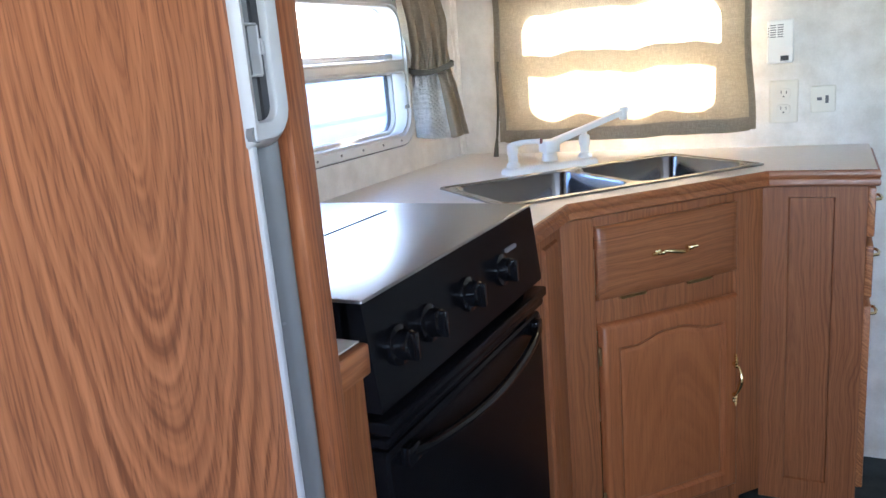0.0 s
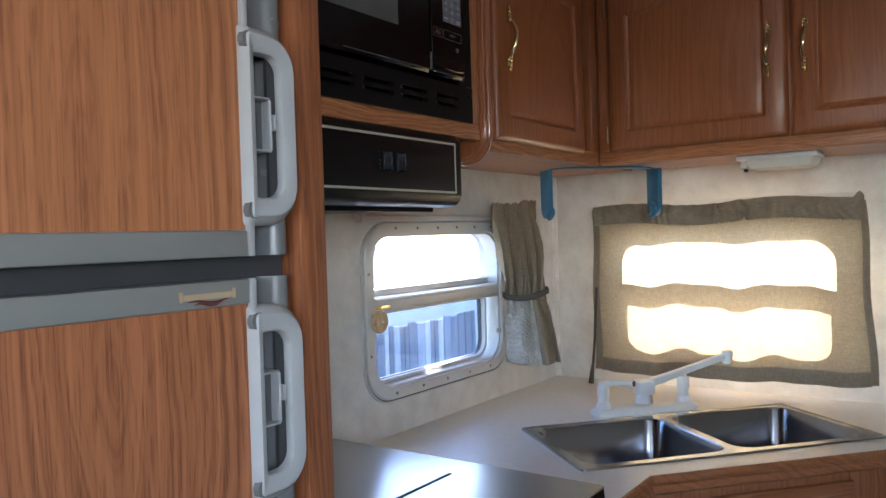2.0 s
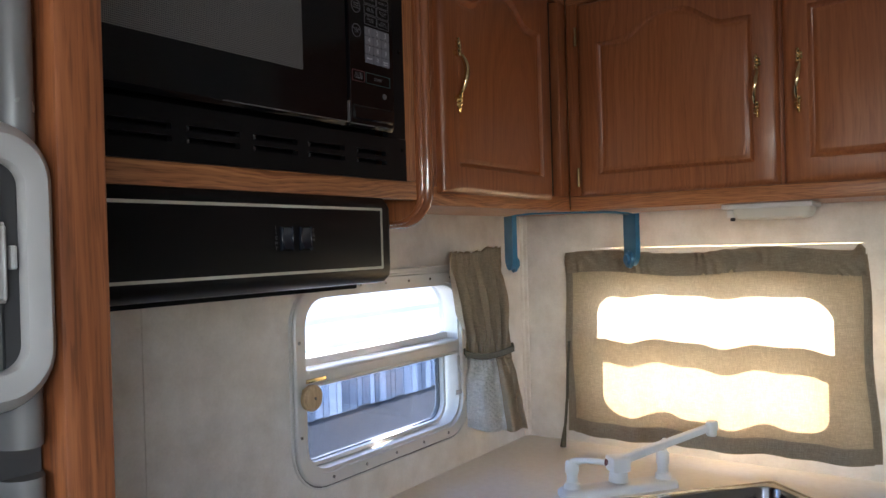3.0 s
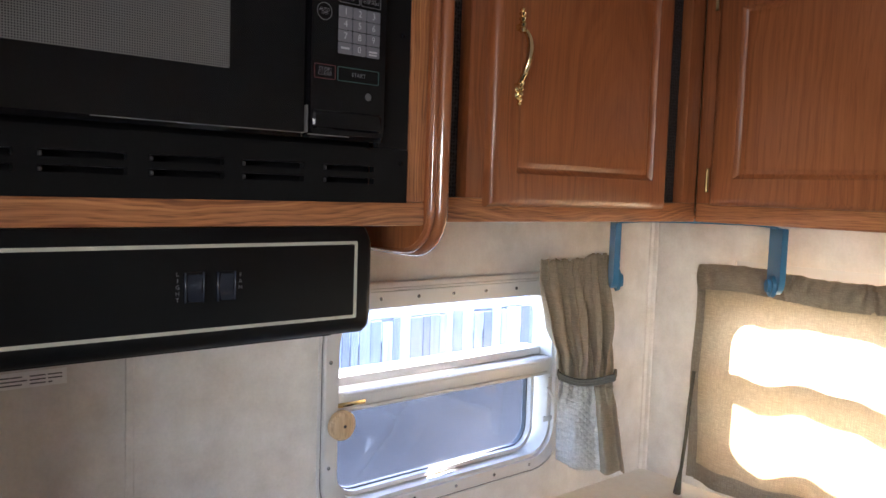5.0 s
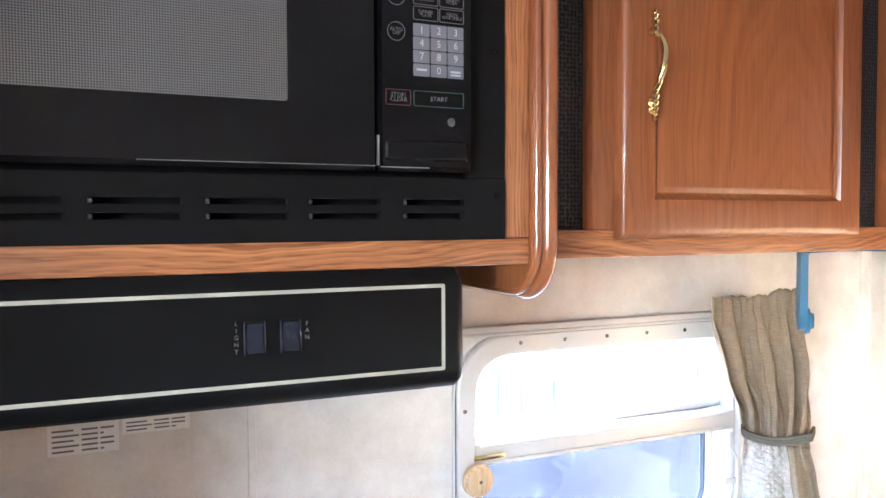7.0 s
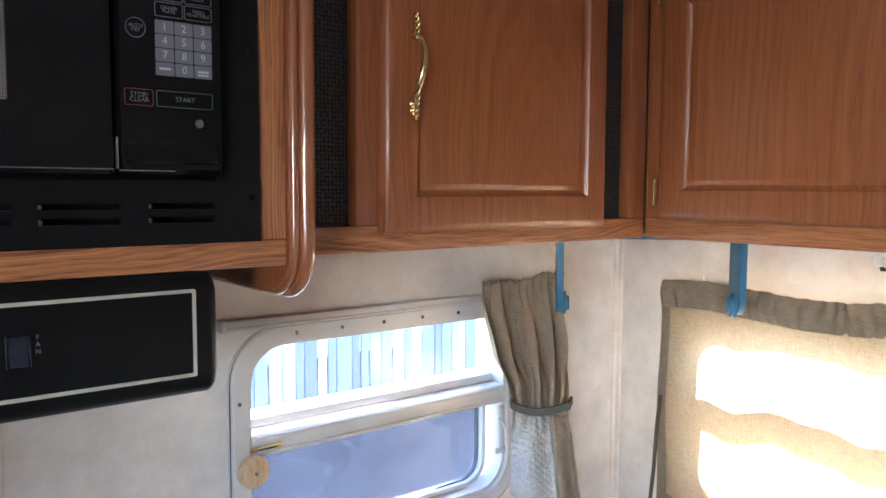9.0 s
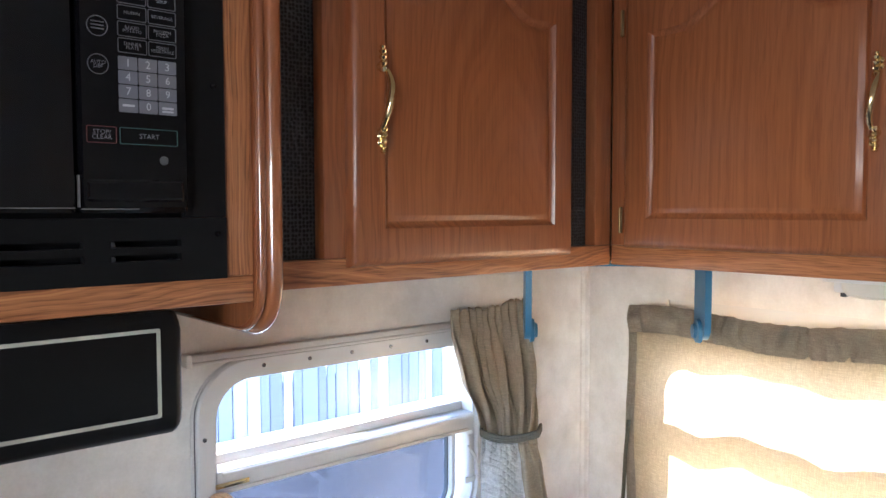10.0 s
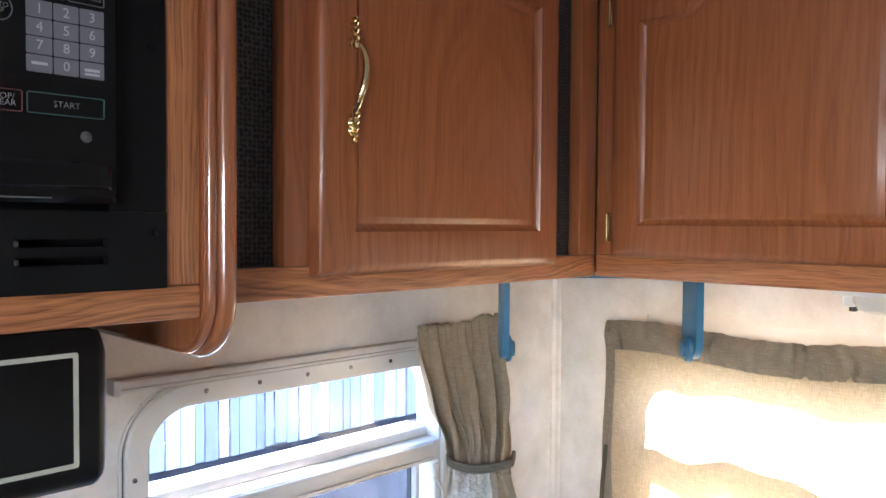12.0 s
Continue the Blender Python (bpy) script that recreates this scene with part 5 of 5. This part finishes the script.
tap = thing("tap", TAP, (0.35, 0.09, CZ), "white plastic two-handle kitchen tap with swivelling spout", "tap")
part("base_plate", loft([at_z([(p[0], p[1]) for p in rounded(0.213 + a, 0.487 - a, 0.062 + a, 0.120 - a, 0.012, 4)], z) for a, z in ((0, CZ), (0, CZ + 0.010), (0.004, CZ + 0.016), (0.010, CZ + 0.018))]), white_plastic, tap)
for u, tip in ((0.240, ink_red), (0.460, ink_grey)):
    col = part("column", disc((u, 0.092, CZ + 0.016), (0, 0, 1), [(0, 0.019), (0.012, 0.017), (0.016, 0.0125), (0.032, 0.0120), (0.037, 0.0150), (0.058, 0.0145), (0.063, 0.011)], 16), white_plastic, tap)
    lever_way = (0.71, -0.70) if u < 0.3 else (0.55, 0.83)
    pts = [(u, 0.092, CZ + 0.074), (u + 0.03 * lever_way[0], 0.092 + 0.03 * lever_way[1], CZ + 0.082), (u + 0.076 * lever_way[0], 0.092 + 0.076 * lever_way[1], CZ + 0.083)]
    lever = part("lever", tube(pts, [0.0095, 0.0068, 0.0064], 10), white_plastic, col)
    part("tip", disc(pts[-1], (*lever_way, 0), [(0, 0.0078), (0.004, 0.006)], 10), tip, lever)
hub = part("hub", merge(disc((0.35, 0.092, CZ + 0.022), (0, 0, 1), [(0, 0.022), (0.018, 0.020), (0.022, 0.018)], 16), box(0.328, 0.372, 0.070, 0.114, CZ + 0.044, CZ + 0.078, 0.006)), white_plastic, tap)
end = TAP.inverted() @ Vector((-0.487, 2.185, 1.032))
start = Vector((0.35, 0.092, CZ + 0.066))
way = (end - start).normalized()
flat = Vector((way.x, way.y, 0)).normalized()
side_ = Vector((-flat.y, flat.x, 0))


def spout_ring(p, w, h):
    up = Vector((0, 0, 1))
    return [p + side_ * a * w + up * b * h for a, b in ((-1, -0.7), (-0.7, -1), (0.7, -1), (1, -0.7), (1, 0.7), (0.7, 1), (-0.7, 1), (-1, 0.7))]


sp = part("spout", loft([spout_ring(start, 0.0095, 0.011), spout_ring(start + (end - start) * 0.5, 0.0085, 0.0085), spout_ring(end - way * 0.01, 0.0080, 0.0080), spout_ring(end + way * 0.012, 0.010, 0.010)]), white_plastic, hub)
part("nozzle", disc(end + Vector((0, 0, 0.012)), (0, 0, -1), [(0, 0.011), (0.004, 0.0120), (0.030, 0.0118), (0.033, 0.009)], 16), white_plastic, tap)

# ---- under the overhead cabinets ----
HOLD = pose(-0.884, 2.000, 0, 0, 0, 46.4)
holder = thing("paper_towel_holder", HOLD, (0.15, 0, 1.528), "empty blue plastic paper towel holder under the cabinet", "towel holder")
part("bar", loft([[(u, v, 1.528 - dz - q) for v, q in ((-0.012, 0.0), (0.020, 0.0), (0.020, 0.004), (-0.012, 0.004))] for u, dz in ((-0.004, 0.008), (0.01, 0.004), (0.05, 0.0005), (0.15, 0.0), (0.25, 0.0005), (0.29, 0.004), (0.304, 0.008))]), blue_plastic, holder)


def arm(u0, u1):
    o_ = [(-0.033, 1.520), (0.033, 1.520), (0.033, 1.424)] + [(0.033 * math.cos(radians(-180 * k / 10)), 1.424 + 0.030 * math.sin(radians(-180 * k / 10))) for k in range(1, 10)] + [(-0.033, 1.424)]
    return loft([[(u, v, z) for v, z in o_] for u in (u0, u1)])


for u0, u1, s in ((-0.008, 0.003, 1), (0.297, 0.308, -1)):
    a_ = part("arm", arm(u0, u1), blue_plastic, holder)
    part("hub", disc(((u1 if s > 0 else u0), 0, 1.410), (s, 0, 0), [(-0.001, 0.022), (0.006, 0.020), (0.007, 0.014), (0.012, 0.012)], 18), blue_plastic, a_)

lamp = thing("under_cabinet_light", back(2.20), (-0.375, 0, 1.528), "white plastic light fixture under the overhead cabinet, switched off", "light fixture")
part("base", box(-0.443, -0.262, -0.055, 0.055, 1.518, 1.528, 0.002), white_plastic, lamp)
part("lens", loft([at_z([(p[0], p[1]) for p in rounded(-0.424 + a, -0.268 - a, -0.045 + a, 0.045 - a, 0.012, 4)], z) for a, z in ((0, 1.5178), (0.001, 1.508), (0.006, 1.498), (0.018, 1.494))]), ivory_plastic, lamp, "ribbed translucent lens")
sw_ = part("switch", box(-0.441, -0.425, -0.020, 0.020, 1.500, 1.5178, 0.003), white_plastic, lamp)
part("button", box(-0.437, -0.428, -0.006, 0.006, 1.4925, 1.5005, 0.002), ink_black, sw_, "small black button")

# ---- wall fittings ----
det = thing("gas_alarm", back(YB), (-0.090, 0, 1.128), "white wall-mounted gas alarm box with black window", "alarm")
part("case", slab(rounded(-0.142, -0.077, 1.124, 1.237, 0.003, 3), -0.022, -0.001, 0.003), white_plastic, det)
part("window", box(-0.108, -0.088, -0.0235, -0.021, 1.131, 1.144), ink_black, det)
part("label", merge(*[box(-0.134 + 0.018 * (k // 6), -0.120 + 0.018 * (k // 6), -0.0227, -0.0216, 1.222 - 0.006 * (k % 6), 1.2245 - 0.006 * (k % 6)) for k in range(12)]), ink_grey, det, smooth=False)
part("grille", merge(*[box(-0.1395, -0.1370, -0.0227, -0.0216, 1.215 - 0.007 * k, 1.218 - 0.007 * k) for k in range(4)]), ink_black, det, smooth=False)
out = thing("wall_outlet", back(YB) @ Matrix.Translation((-0.014, 0, 0.002)), (-0.085, 0, 0.964), "ivory double wall outlet beside the shade", "outlet")
part("plate", slab(rounded(-0.121, -0.049, 0.963, 1.077, 0.004, 3), -0.006, -0.0005, 0.002), ivory_plastic, out)
for z in (0.999, 1.041):
    s_ = part("socket", slab(rounded(-0.102, -0.068, z - 0.014, z + 0.014, 0.010, 5), -0.0085, -0.005, 0.001), ivory_plastic, out)
    part("slots", merge(box(-0.0925, -0.0905, -0.0088, -0.0075, z, z + 0.009), box(-0.0795, -0.0775, -0.0088, -0.0075, z, z + 0.008), box(-0.0870, -0.0830, -0.0088, -0.0075, z - 0.009, z - 0.005)), ink_black, s_, smooth=False)
swt = thing("wall_switch", back(YB) @ Matrix.Translation((0, 0, 0.011)), (0.0, 0, 0.975), "small ivory wall plate with a dark socket", "switch")
part("plate", slab(rounded(-0.034, 0.027, 0.978, 1.048, 0.004, 3), -0.005, -0.0005, 0.002), ivory_plastic, swt)
part("jack", merge(box(-0.018, -0.006, -0.0065, -0.004, 1.010, 1.018), box(0.002, 0.010, -0.0065, -0.004, 1.002, 1.022)), ink_grey, swt)
for u0, u1, z0, z1, rows in ((0.898, 0.981, 1.278, 1.317, 5), (0.985, 1.069, 1.297, 1.318, 3)):
    note = thing("sticker", left(XL), ((u0 + u1) / 2, 0, z0), "white paper sticker with small grey print on the wall", "sticker", "wall stickers")
    part("paper", box(u0, u1, -0.0012, -0.0003, z0, z1), paper, note, smooth=False)
    step = (z1 - z0 - 0.006) / rows
    for k in range(rows):
        z = z0 + 0.004 + step * k
        part("print_line", merge(*[box(a, b, -0.0016, -0.0013, z, z + step * 0.36) for a, b in ((u0 + 0.005, u0 + 0.030 + 0.006 * (k % 2)), (u0 + 0.039, u0 + 0.058), (u0 + 0.061, u1 - 0.006 - 0.012 * (k % 3 == 0)))]), fridge_edge, note, smooth=False)
